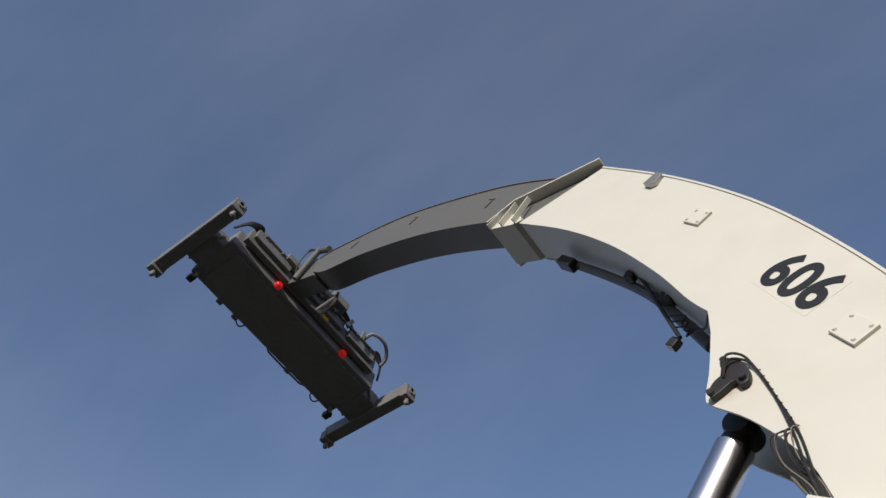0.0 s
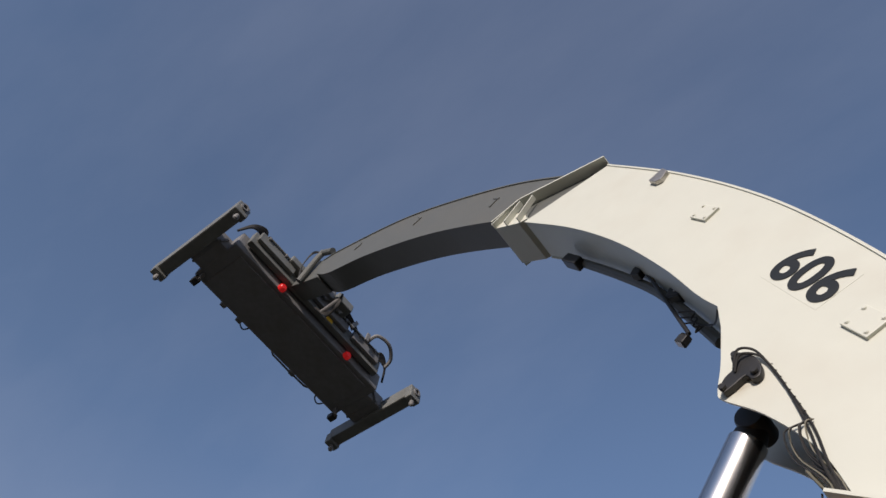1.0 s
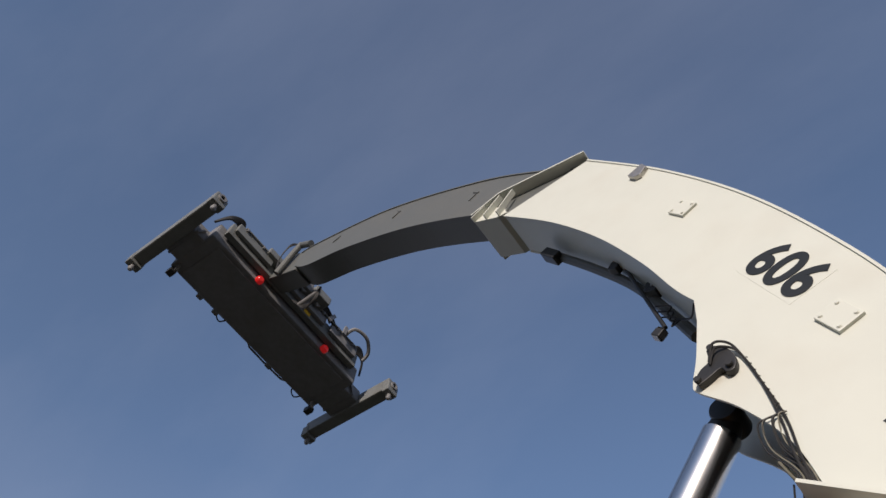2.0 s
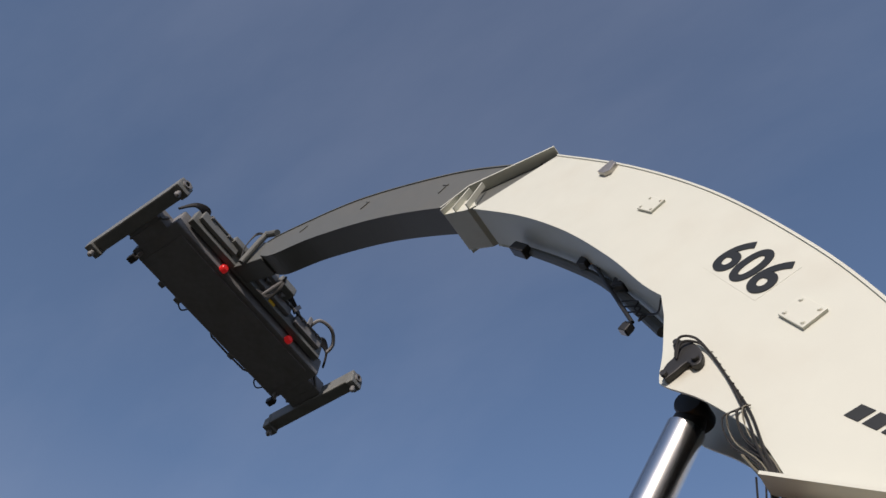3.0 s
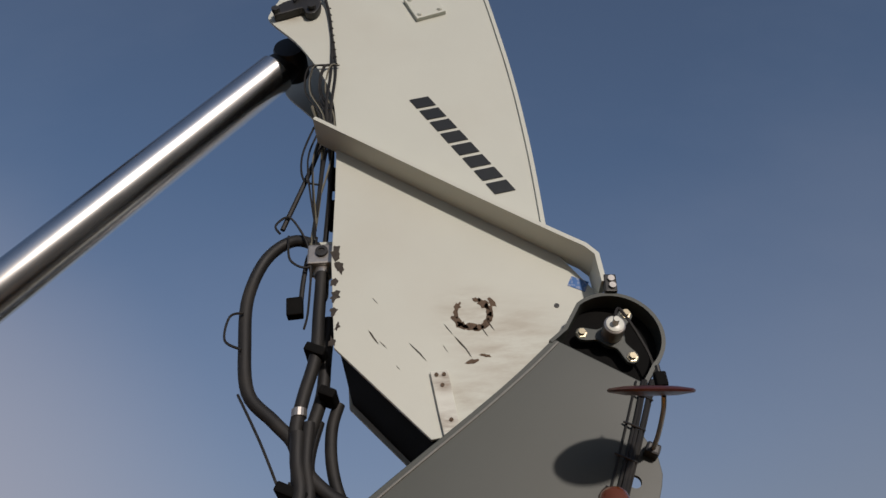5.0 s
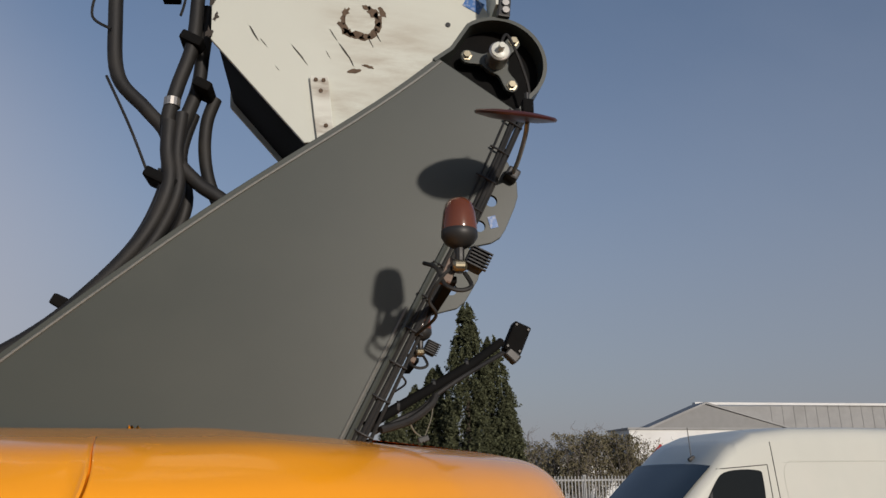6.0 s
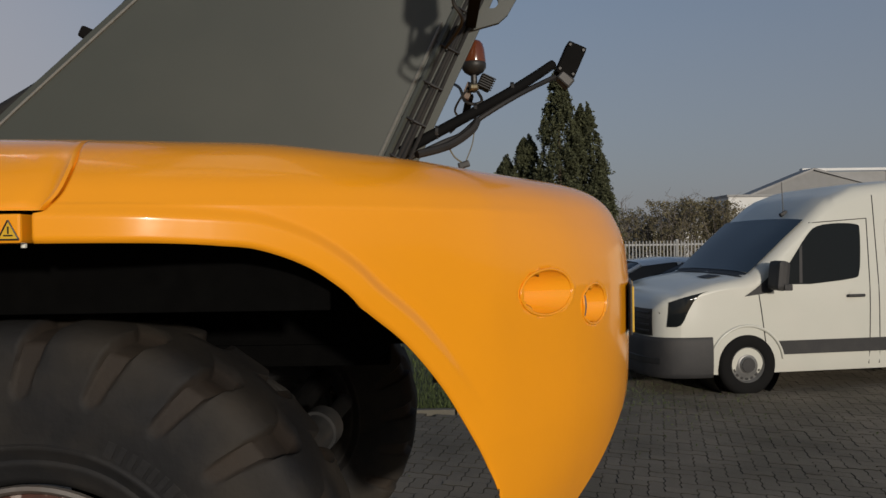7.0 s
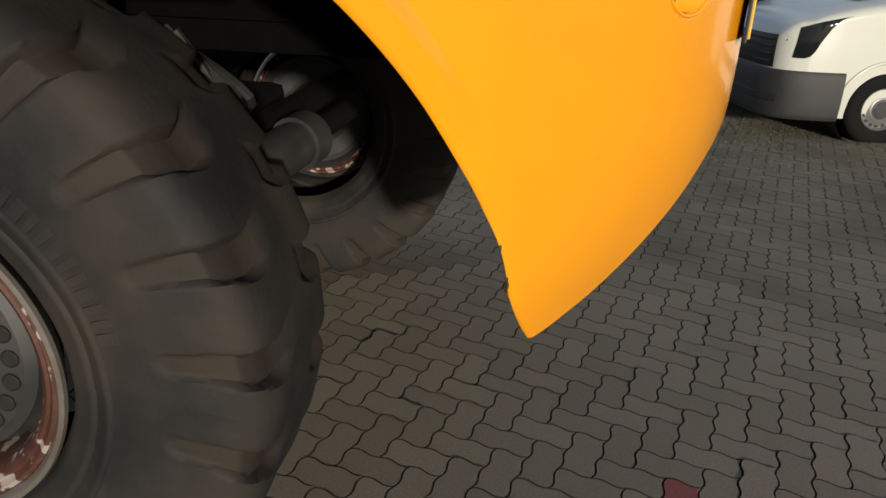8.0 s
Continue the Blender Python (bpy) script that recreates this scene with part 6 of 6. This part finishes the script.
    def wrap(name, zs, reach, bulge, material, label="", parent=v):
        """A band round the nose from one side to the other, a little proud of the body."""
        line = [(x, HW - wide(x)) for x in reach] + [(-0.012, HW - f) for f in (0.5, 0.3, 0.1, -0.1, -0.3, -0.5)] + [(x, HW + wide(x)) for x in reversed(reach)]
        rr = []
        for i, z in enumerate(zs):
            f = i / (len(zs) - 1)
            out = bulge * math.sin(math.pi * min(1, max(0, 0.12 + 0.76 * f)))
            row = []
            for x, y in line:
                n = Vector((x - 0.75, (y - HW) * 0.8, 0)).normalized()
                row.append((x + n.x * out, y + n.y * out, z))
            rr.append(row)
        return part(name, grid(rr), material, parent, label, smooth=45)

    wrap("bumper", [0.215, 0.225, 0.27, 0.34, 0.42, 0.50, 0.57, 0.63, 0.67, 0.68], [0.66, 0.56, 0.45, 0.33, 0.22, 0.14, 0.08, 0.04, 0.012, 0.0], 0.040, M["plastic"], "dark plastic wrap-round bumper")
    grille = wrap("grille", [0.69, 0.72, 0.78, 0.84, 0.90, 0.96, 1.0], [0.045, 0.025, 0.010, 0.0], 0.022, M["black"], "black slatted grille")
    for k in range(4):
        wrap("slat", [0.730 + 0.07 * k, 0.738 + 0.07 * k, 0.750 + 0.07 * k, 0.758 + 0.07 * k], [0.03, 0.012, 0.0], 0.040, M["plastic"], parent=grille)
    wrap("bumper_insert", [0.36, 0.38, 0.44, 0.46], [0.10, 0.06, 0.02, 0.0], 0.052, M["black"])
    # the wheel arch stands out as a pressed lip
    for x in (1.09, 4.4):
        lip = [(x + 0.455 * math.cos(a), 0.34 + 0.455 * math.sin(a)) for a in (radians(q) for q in range(8, 173, 6))]
        part("arch_lip", tube([(px, side_y(px, pz) - 0.002, pz) for px, pz in lip], 0.018, 8, 1), M["van_white"], v, smooth=50)
    aer = part("aerial", tube([(1.98, 0.62, top(1.98) + 0.02), (1.96, 0.62, top(1.98) + 0.42)], 0.006, 6, 1), M["black"], v)
    part("aerial_foot", box((0.10, 0.05, 0.05), (1.98, 0.62, top(1.98) + 0.03), Matrix.Rotation(-0.5, 3, "Y"), 0.015), M["black"], aer)
    for x in (1.09, 4.4):
        for y, s in ((0.10, 1), (2 * HW - 0.10, -1)):
            w = part("wheel", lathe([(0.20, -0.10), (0.225, -0.120), (0.315, -0.118), (0.348, -0.098), (0.362, -0.06), (0.362, 0.06), (0.348, 0.095), (0.31, 0.11), (0.2, 0.1)], "y", (x, y, 0.345), 48, caps=False), M["tyre_black"], v, smooth=40)
            part("rim", lathe([(0.208, -0.105), (0.202, -0.112), (0.195, -0.10), (0.185, -0.07), (0.15, -0.075), (0.125, -0.095), (0.10, -0.10), (0.085, -0.12), (0.0, -0.125)], "y", (x, y, 0.345), 40, caps=False), M["wheel_silver"], w, smooth=35)
            for k in range(16):
                a = 2 * math.pi * k / 16
                part("rim_slot", box((0.026, 0.006, 0.036), (x + 0.165 * math.cos(a), y - 0.0775, 0.345 + 0.165 * math.sin(a)), Matrix.Rotation(-a, 3, "Y"), 0.004), M["black"], w)
            part("hub_cap", lathe([(0.085, -0.118), (0.08, -0.128), (0, -0.13)], "y", (x, y, 0.345), 24), M["plastic"], w)
            part("wheel_well", lathe([(0.437, -0.075), (0.437, 0.30), (0, 0.30)], "y", (x, y, 0.345), 36, caps=False), M["black"], v)
    return v


van()


# ---- parked cars ----
def car(name, label, at, rz, paint):
    c = thing(name, label, "car", "parked cars", at=at)
    c.rotation_euler = (0, 0, radians(rz))
    def section(x, w, z0, zb, zt, wt):
        return [(x, -w + 0.05, z0), (x, -w, 0.45), (x, -w, zb), (x, -wt, zt - 0.06), (x, -wt + 0.12, zt), (x, 0, zt + 0.02), (x, wt - 0.12, zt), (x, wt, zt - 0.06), (x, w, zb), (x, w, 0.45), (x, w - 0.05, z0)]
    lower = [(0.0, 0.7, 0.35, 0.62, 0.64), (0.1, 0.8, 0.25, 0.70, 0.74), (0.6, 0.87, 0.2, 0.82, 0.90), (1.2, 0.88, 0.2, 0.90, 0.98), (2.5, 0.88, 0.2, 0.94, 1.0), (3.6, 0.87, 0.2, 0.95, 1.0), (4.1, 0.82, 0.25, 0.92, 0.98), (4.2, 0.74, 0.4, 0.85, 0.92)]
    rows = [section(x, w, z0, zb, zt, w - 0.06) for x, w, z0, zb, zt in lower]
    b = grid(rows)
    b.verts.ensure_lookup_table()
    b.faces.new(b.verts[:11])
    b.faces.new(b.verts[-11:])
    part("body", b, paint, c, smooth=40)
    cab = [(1.05, 0.80, 0.96, 0.98), (1.45, 0.76, 0.96, 1.20), (1.85, 0.68, 0.96, 1.40), (2.4, 0.66, 0.96, 1.46), (3.1, 0.66, 0.96, 1.44), (3.6, 0.70, 0.96, 1.32), (4.0, 0.76, 0.95, 1.02)]
    rows = [[(x, -0.82, z0), (x, -w - 0.02, zt - 0.06), (x, -w + 0.1, zt), (x, 0, zt + 0.015), (x, w - 0.1, zt), (x, w + 0.02, zt - 0.06), (x, 0.82, z0)] for x, w, z0, zt in cab]
    part("cabin_glass", grid(rows), M["glass_dark"], c, "dark car windows", smooth=40)
    rows = [[(x, -w - 0.02, zt - 0.05), (x, -w + 0.1, zt + 0.012), (x, 0, zt + 0.03), (x, w - 0.1, zt + 0.012), (x, w + 0.02, zt - 0.05)] for x, w, z0, zt in cab[2:6]]
    part("roof", grid(rows), paint, c, smooth=40)
    for x0, x1, z1 in ((1.05, 1.85, 1.40), (2.55, 2.5, 1.44), (4.0, 3.55, 1.33)):
        for s in (-1, 1):
            part("pillar", tube([(x0, s * 0.825, 0.97), (x1, s * 0.70, z1 - 0.03)], 0.035, 8, 1), paint, c)
    for x in (0.8, 3.4):
        for y in (-0.78, 0.78):
            w = part("wheel", lathe([(0.18, -0.09), (0.30, -0.10), (0.31, -0.06), (0.31, 0.06), (0.30, 0.10), (0.18, 0.09)], "y", (x, y, 0.31), 32, caps=False), M["tyre_black"], c, smooth=40)
            part("rim", lathe([(0.19, -0.085), (0.05, -0.06), (0, -0.06)], "y", (x, y, 0.31), 24), M["wheel_silver"], w)
    return c


car("parked_car", "white hatchback parked beyond the van", (1.85, 12.1, 0), 4, M["car_white"])
car("parked_car", "dark saloon parked between van and hatchback", (2.55, 10.3, 0), 6, M["car_dark"])

# ---- fence ----
fence = thing("fence", "pale metal bar fence along the yard", "fence", kind="", at=(0, 25, 0))
part("rail", box((40, 0.05, 0.06), (9, 0, 1.62), None, 0.006), M["fence"], fence)
part("rail", box((40, 0.05, 0.06), (9, 0, 0.35), None, 0.006), M["fence"], fence)
bar_mesh = post_mesh = None
for k in range(150):
    if bar_mesh is None:
        o = part("slat", box((0.032, 0.03, 1.55), (0, -0.035, 0.98), None, 0.004), M["fence"], fence)
        bar_mesh = o.data
    else:
        o = new("slat", bar_mesh)
        o.parent = fence
    o.location = (3.0 + 0.12 * k, 0, 0)
for k in range(9):
    if post_mesh is None:
        o = part("post", box((0.10, 0.10, 1.80), (0, 0.04, 0.90), None, 0.008), M["fence"], fence)
        post_mesh = o.data
    else:
        o = new("post", post_mesh)
        o.parent = fence
    o.location = (-8.0 + 4.15 * k + 0.15, 0, 0)

# ---- buildings ----
shed = thing("storage_hall", "grey metal-clad hall with a low gable roof", "hall", at=(0, 0, 0))
part("wall", prism([(19.9, 0), (19.9, 4.45), (23.7, 5.95), (28.9, 4.55), (28.9, 0)], 45.0, 45.3), M["shed_wall"], shed)
part("wall", box((0.3, 1.2, 4.5), (28.75, 45.9, 2.25)), M["shed_wall"], shed)
part("wall", box((0.3, 1.2, 4.4), (20.05, 45.9, 2.2)), M["shed_wall"], shed)
for x0, z0, x1, z1 in ((19.5, 4.35, 23.8, 6.05), (23.8, 6.05, 29.4, 4.5)):
    a = math.atan2(z1 - z0, x1 - x0)
    part("roof", box((math.hypot(x1 - x0, z1 - z0), 1.8, 0.12), ((x0 + x1) / 2, 45.8, (z0 + z1) / 2), Matrix.Rotation(-a, 3, "Y")), M["shed_roof"], shed)
wing = thing("low_hall", "long low hall with a pale grey sheet roof", "hall", at=(0, 0, 0))
part("wall", box((34, 12, 4.2), (46.2, 53, 2.1)), M["shed_wall"], wing)
rfn = part("roof", prism([(23.8, 6.0), (63.0, 6.2), (63.0, 4.3), (29.0, 4.3)], 46.8, 47.0), M["shed_roof"], wing)
part("ridge_cap", box((39, 0.4, 0.16), (43.4, 46.8, 6.16)), M["white_wall"], wing, "white ridge cap")
for k in range(40):
    part("roof_sheet_rib", box((0.03, 0.03, 1.75), (29.4 + 0.84 * k, 46.79, 5.22)), M["shed_roof"], rfn)
store = thing("white_building", "plain white rendered building with a red sign", "building", at=(0, 0, 0))
part("wall", box((9.0, 3.0, 4.1), (21.0, 41.5, 2.05), None, 0.02), M["white_wall"], store)
part("roof", box((9.2, 3.2, 0.12), (21.0, 41.5, 4.16)), M["shed_roof"], store)
sg = part("sign", tube([(18.25, 39.97, 1.65), (19.05, 39.97, 2.45), (18.25, 39.97, 3.25), (17.45, 39.97, 2.45), (18.25, 39.97, 1.65)], 0.09, 6, 1), M["logo_red"], store, "red diamond outline sign")
part("sign_ring", tube([(18.25 + 0.36 * math.cos(a), 39.97, 2.45 + 0.36 * math.sin(a)) for a in (radians(x) for x in range(40, 350, 20))], 0.07, 6, 1), M["logo_red"], sg)
back = thing("far_building", "low pale building behind the bare shrubs", "building", at=(0, 0, 0))
part("wall", box((5.0, 4.0, 2.3), (14.5, 42.0, 1.15)), M["white_wall"], back)
part("roof", prism([(11.7, 2.3), (14.5, 3.2), (17.3, 2.3)], 39.8, 44.2), M["shed_roof"], back)
part("door", box((0.9, 0.06, 2.0), (13.6, 39.98, 1.0)), M["shed_wall"], back)

# ---- trees and shrubs ----
def leaf_cloud(points, size, r, flat=0.5):
    """Many small bent leaves at the points."""
    verts, faces = [], []
    for p in points:
        n = Vector((r.gauss(0, 1), r.gauss(0, 1), r.gauss(0, 1) * flat + 0.4)).normalized()
        u = n.orthogonal().normalized()
        u.rotate(Matrix.Rotation(r.uniform(0, 6.28), 3, n))
        w = n.cross(u)
        s = size * r.uniform(0.6, 1.4)
        i = len(verts)
        verts += [p - u * s, p + w * s * 0.45 + n * s * 0.15, p + u * s, p - w * s * 0.45 + n * s * 0.15]
        faces += [(i, i + 1, i + 2), (i, i + 2, i + 3)]
    return verts, faces


def mesh_part(name, verts, faces, material, parent, label=""):
    me = bpy.data.meshes.new(name)
    me.from_pydata([tuple(v) for v in verts], [], faces)
    ob = finish(new(name, me), material)
    ob.parent = parent
    return tagged(ob, label) if label else ob


def cypress(at, height, radius, seed):
    r = random.Random(seed)
    t = thing("cypress_tree", "tall dark green columnar cypress", "tree", "cypress trees", at=at)
    part("trunk", tube([(0, 0, 0), (0.02, 0, height * 0.5), (0, 0.02, height * 0.95)], 0.14, 8, 4, taper=0.1), M["bark"], t)
    pts = []
    plumes = []
    for k in range(230):
        z = height * (0.04 + 0.93 * r.random() ** 0.9)
        f = z / height
        rad = radius * (min(1, f * 6) ** 0.5) * (1 - f ** 2.2) ** 0.8 * r.uniform(0.6, 1.05)
        a = r.uniform(0, 6.283)
        plumes.append((Vector((rad * math.cos(a), rad * math.sin(a), z)), r.uniform(0.25, 0.6) * (1.2 - f * 0.6), r.uniform(0.08, 0.20) * (1.3 - f)))
    for c, ln, w in plumes:
        for k in range(95):
            q = r.random()
            ww = w * (1 - q) ** 0.6 * 1.6
            pts.append(c + Vector((r.gauss(0, ww * 0.6), r.gauss(0, ww * 0.6), (q - 0.35) * ln * 1.5)) + Vector((c.x, c.y, 0)).normalized() * (0.12 * (1 - q)))
    for k in range(5000):
        f = r.random() ** 0.8
        rad = 0.8 * radius * (min(1, f * 6) ** 0.5) * (1 - f ** 2.2) ** 0.8 * r.random() ** 0.5
        a = r.uniform(0, 6.283)
        pts.append(Vector((rad * math.cos(a), rad * math.sin(a), height * 0.96 * f)))
    vs, fs = leaf_cloud(pts, 0.06, r, 1.2)
    mesh_part("crown", vs, fs, M["cypress"], t)
    return t


cypress((4.75, 25.3, 0), 7.75, 0.95, 1)
cypress((5.75, 25.8, 0), 6.65, 1.05, 2)
cypress((3.75, 26.2, 0), 5.6, 0.85, 3)
cypress((3.0, 26.6, 0), 4.8, 0.75, 4)
cypress((6.1, 25.2, 0), 4.3, 0.7, 6)
cypress((2.2, 26.0, 0), 3.8, 0.7, 5)


def shrub(at, height, spread, seed, leaves):
    r = random.Random(seed)
    t = thing("shrub", "half-bare autumn shrub with brownish leaves", "shrub", "shrubs behind the fence", at=at)
    bm = bmesh.new()
    tips = []
    for k in range(9):
        a, lean = r.uniform(0, 6.283), r.uniform(0.1, 0.55)
        d = Vector((math.cos(a) * lean, math.sin(a) * lean, 1)).normalized()
        h = height * r.uniform(0.7, 1.0)
        tip = d * h + Vector((r.gauss(0, 0.1), r.gauss(0, 0.1), 0))
        tube([(0.15 * math.cos(a), 0.15 * math.sin(a), 0), d * h * 0.5 + Vector((r.gauss(0, 0.1), 0, 0)), tip], 0.035, 5, 3, bm, taper=0.25)
        for j in range(9):
            f = r.uniform(0.3, 0.98)
            b0 = d * h * f
            e = b0 + Vector((r.gauss(0, spread * 0.35), r.gauss(0, spread * 0.35), r.uniform(0.1, 0.6)))
            tube([b0, (b0 + e) / 2 + Vector((0, 0, 0.08)), e], 0.013, 4, 2, bm, taper=0.3)
            tips.append((b0, e))
            for q in range(3):
                g = b0.lerp(e, r.uniform(0.4, 1)) 
                h2 = g + Vector((r.gauss(0, 0.2), r.gauss(0, 0.2), r.uniform(0.05, 0.4)))
                tube([g, h2], 0.007, 4, 1, bm, taper=0.4)
                tips.append((g, h2))
    part("branch_work", bm, M["twig"], t)
    pts = []
    for k in range(leaves):
        a, b = tips[r.randrange(len(tips))]
        pts.append(a.lerp(b, r.uniform(0.3, 1.1)) + Vector((r.gauss(0, 0.07), r.gauss(0, 0.07), r.gauss(0, 0.07))))
    pts = [p for p in pts if p.z < 0.92 * height]
    vs, fs = leaf_cloud(pts, 0.055, r)
    mesh_part("leaves", vs, fs, M["autumn"], t)
    return t


r0 = random.Random(11)
for k, (x, y, h, s, n) in enumerate(((7.6, 29.5, 2.9, 1.2, 2400), (8.8, 31, 3.4, 1.4, 2600), (9.9, 30, 3.7, 1.5, 3600), (11.2, 31, 3.9, 1.6, 4200), (12.6, 30.5, 3.7, 1.5, 4000), (13.9, 32, 3.6, 1.4, 2600), (15.3, 31, 3.0, 1.3, 1700), (16.8, 32, 2.6, 1.2, 1200), (6.9, 30.5, 2.4, 1.0, 1500), (10.5, 33, 3.6, 1.5, 2600))):
    shrub((x, y, 0), h, s, 40 + k, n)
hedge = thing("hedge", "low dark hedge at the foot of the fence", "hedge", at=(0, 0, 0))
pts = [Vector((r0.uniform(3, 16), r0.gauss(26.2, 0.3), abs(r0.gauss(0.35, 0.3)))) for k in range(9000)]
vs, fs = leaf_cloud(pts, 0.06, r0)
mesh_part("leaves", vs, fs, M["cypress"], hedge)
far_wood = []
for k in range(16000):
    x = r0.uniform(-60, 100)
    far_wood.append(Vector((x, 95 + r0.uniform(-3, 3), min(1.7, abs(r0.gauss(0, 1))) * (2.0 + 0.8 * math.sin(x * 0.21) + 0.5 * math.sin(x * 0.63)))))
vs, fs = leaf_cloud(far_wood, 0.55, r0)
wood = mesh_part("far_woodland", vs, fs, M["twig"], None)
tagged(wood, "distant line of bare brown trees", "woodland", kind="stuff")

# ---- grass verge ----
verge = tagged(part("grass_verge", box((34, 15.5, 0.05), (-15.4, 15.05, -0.005), None, 0.01), M["soil"]), "dark soil bed of the grass verge", "verge", kind="structure")
r1 = random.Random(21)
verts, faces = [], []
for k in range(15000):
    x, y = r1.uniform(-3.5, 1.55), 7.35 + 4.5 * r1.random() ** 1.8
    h = r1.uniform(0.03, 0.11)
    a = r1.uniform(0, 6.28)
    dx, dy = 0.006 * math.cos(a), 0.006 * math.sin(a)
    lx, ly = r1.gauss(0, 0.03), r1.gauss(0, 0.03)
    i = len(verts)
    verts += [(x - dx, y - dy, 0.015), (x + dx, y + dy, 0.015), (x + lx, y + ly, 0.015 + h)]
    faces.append((i, i + 1, i + 2))
blades = mesh_part("grass", verts, faces, M["grass"], None)
tagged(blades, "short uneven grass on the verge", "grass", kind="stuff")
moss = []
for k in range(1800):
    x, y = r1.gauss(2.4, 0.9), r1.gauss(8.0, 0.8)
    moss.append(Vector((x, y, 0.004 + 0.012 * r1.random())))
vs, fs = leaf_cloud(moss, 0.012, r1, 0.3)
mo = mesh_part("moss", vs, fs, M["grass"], None)
tagged(mo, "moss and weeds in the paving joints", "moss", kind="stuff")
kerb_mesh = None
kerb = thing("kerb", "concrete kerb edging of the verge", "kerb", kind="structure")
for k in range(6):
    if kerb_mesh is None:
        o = part("kerb_stone", box((0.98, 0.08, 0.10), (0, 0, -0.015), None, 0.012), M["kerb"], kerb)
        kerb_mesh = o.data
    else:
        o = new("kerb_stone", kerb_mesh)
        o.parent = kerb
    o.location = (1.1 - 1.0 * k, 7.24, 0)

# ---- interlocking concrete pavers in herringbone ----
L = 0.1125
WAVE = 0.0068
def paver_bmesh(w, h):
    """One wavy-edged stone, w by h cells, its low corner at the origin."""
    gap, steps = 0.0025, 6
    line = []
    for (x0, y0), (x1, y1) in (((0, 0), (w, 0)), ((w, 0), (w, h)), ((w, h), (0, h)), ((0, h), (0, 0))):
        n = steps * int(abs(x1 - x0) + abs(y1 - y0))
        for k in range(n):
            line.append((x0 + (x1 - x0) * k / n, y0 + (y1 - y0) * k / n))
    def place(x, y, shrink):
        cx, cy = w / 2, h / 2
        px = x * L + WAVE * math.sin(2 * math.pi * y)
        py = y * L + WAVE * math.sin(2 * math.pi * x)
        px += (-1 if x > cx + 0.49 * w else 1 if x < cx - 0.49 * w else 0) * shrink
        py += (-1 if y > cy + 0.49 * h else 1 if y < cy - 0.49 * h else 0) * shrink
        return px, py
    b = bmesh.new()
    lo = [b.verts.new((*place(x, y, gap), -0.026)) for x, y in line]
    mid = [b.verts.new((*place(x, y, gap), -0.003)) for x, y in line]
    hi = [b.verts.new((*place(x, y, gap + 0.0012), 0.0)) for x, y in line]
    n = len(line)
    for a, c in ((lo, mid), (mid, hi)):
        for k in range(n):
            b.faces.new((a[k], a[(k + 1) % n], c[(k + 1) % n], c[k])).material_index = 1
    b.faces.new(hi)
    return b


paving = thing("paving", "grey-brown interlocking concrete pavers in herringbone", "paving", kind="structure", at=(0.9, 3.0, 0))
TURN = radians(-17)
paving.rotation_euler = (0, 0, TURN)
meshes = {}
for key, (w, h) in {"flat": (2, 1), "tall": (1, 2)}.items():
    b = paver_bmesh(w, h)
    bmesh.ops.recalc_face_normals(b, faces=b.faces)
    meshes[key] = bpy.data.meshes.new("paver")
    b.to_mesh(meshes[key])
    b.free()
    meshes[key].materials.append(M["paver"])
    meshes[key].materials.append(M["joint"])
cells = []
r2 = random.Random(33)
ct, st = math.cos(TURN), math.sin(TURN)
for i in range(-70, 95):
    for j in range(-70, 75):
        k = (i - j) % 4
        if k in (0, 3):
            u, v = i * L, j * L
            wx, wy = 0.9 + u * ct - v * st, 3.0 + u * st + v * ct
            if -4.0 < wx < 8.5 and -2.4 < wy < 9.3 and not (wx < 1.7 and wy > 7.05):
                cells.append((math.hypot(wx - 0.9, wy - 2.6), "flat" if k == 0 else "tall", u, v, wx, wy))
cells.sort()
verts, faces = [], []
base = {}
for key in ("flat", "tall"):
    base[key] = ([tuple(q.co) for q in meshes[key].vertices], [tuple(p.vertices) for p in meshes[key].polygons])
red = min(cells, key=lambda c: math.hypot(c[4] + 0.5 * L * ct - L * st - 1.18, c[5] + 0.5 * L * st + L * ct - 2.33) + (0 if c[1] == "tall" else 1))
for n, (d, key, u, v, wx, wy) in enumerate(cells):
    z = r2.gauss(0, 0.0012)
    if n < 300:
        o = new("paver", meshes[key])
        o.parent = paving
        o.location = (u, v, z)
        o.rotation_euler = (r2.gauss(0, 0.006), r2.gauss(0, 0.006), 0)
        if (u, v) == (red[2], red[3]):
            o.data = meshes["tall"].copy()
            o.data.materials.clear()
            o.data.materials.append(M["paver_red"])
            o.data.materials.append(M["joint"])
            tagged(o, "single brick-red paver")
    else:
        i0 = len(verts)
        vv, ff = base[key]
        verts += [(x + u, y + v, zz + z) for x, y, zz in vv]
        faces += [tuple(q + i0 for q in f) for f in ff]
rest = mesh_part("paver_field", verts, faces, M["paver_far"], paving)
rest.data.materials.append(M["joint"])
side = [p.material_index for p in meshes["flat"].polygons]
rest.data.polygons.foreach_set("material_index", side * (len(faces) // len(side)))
tagged(rest, kind="stuff")
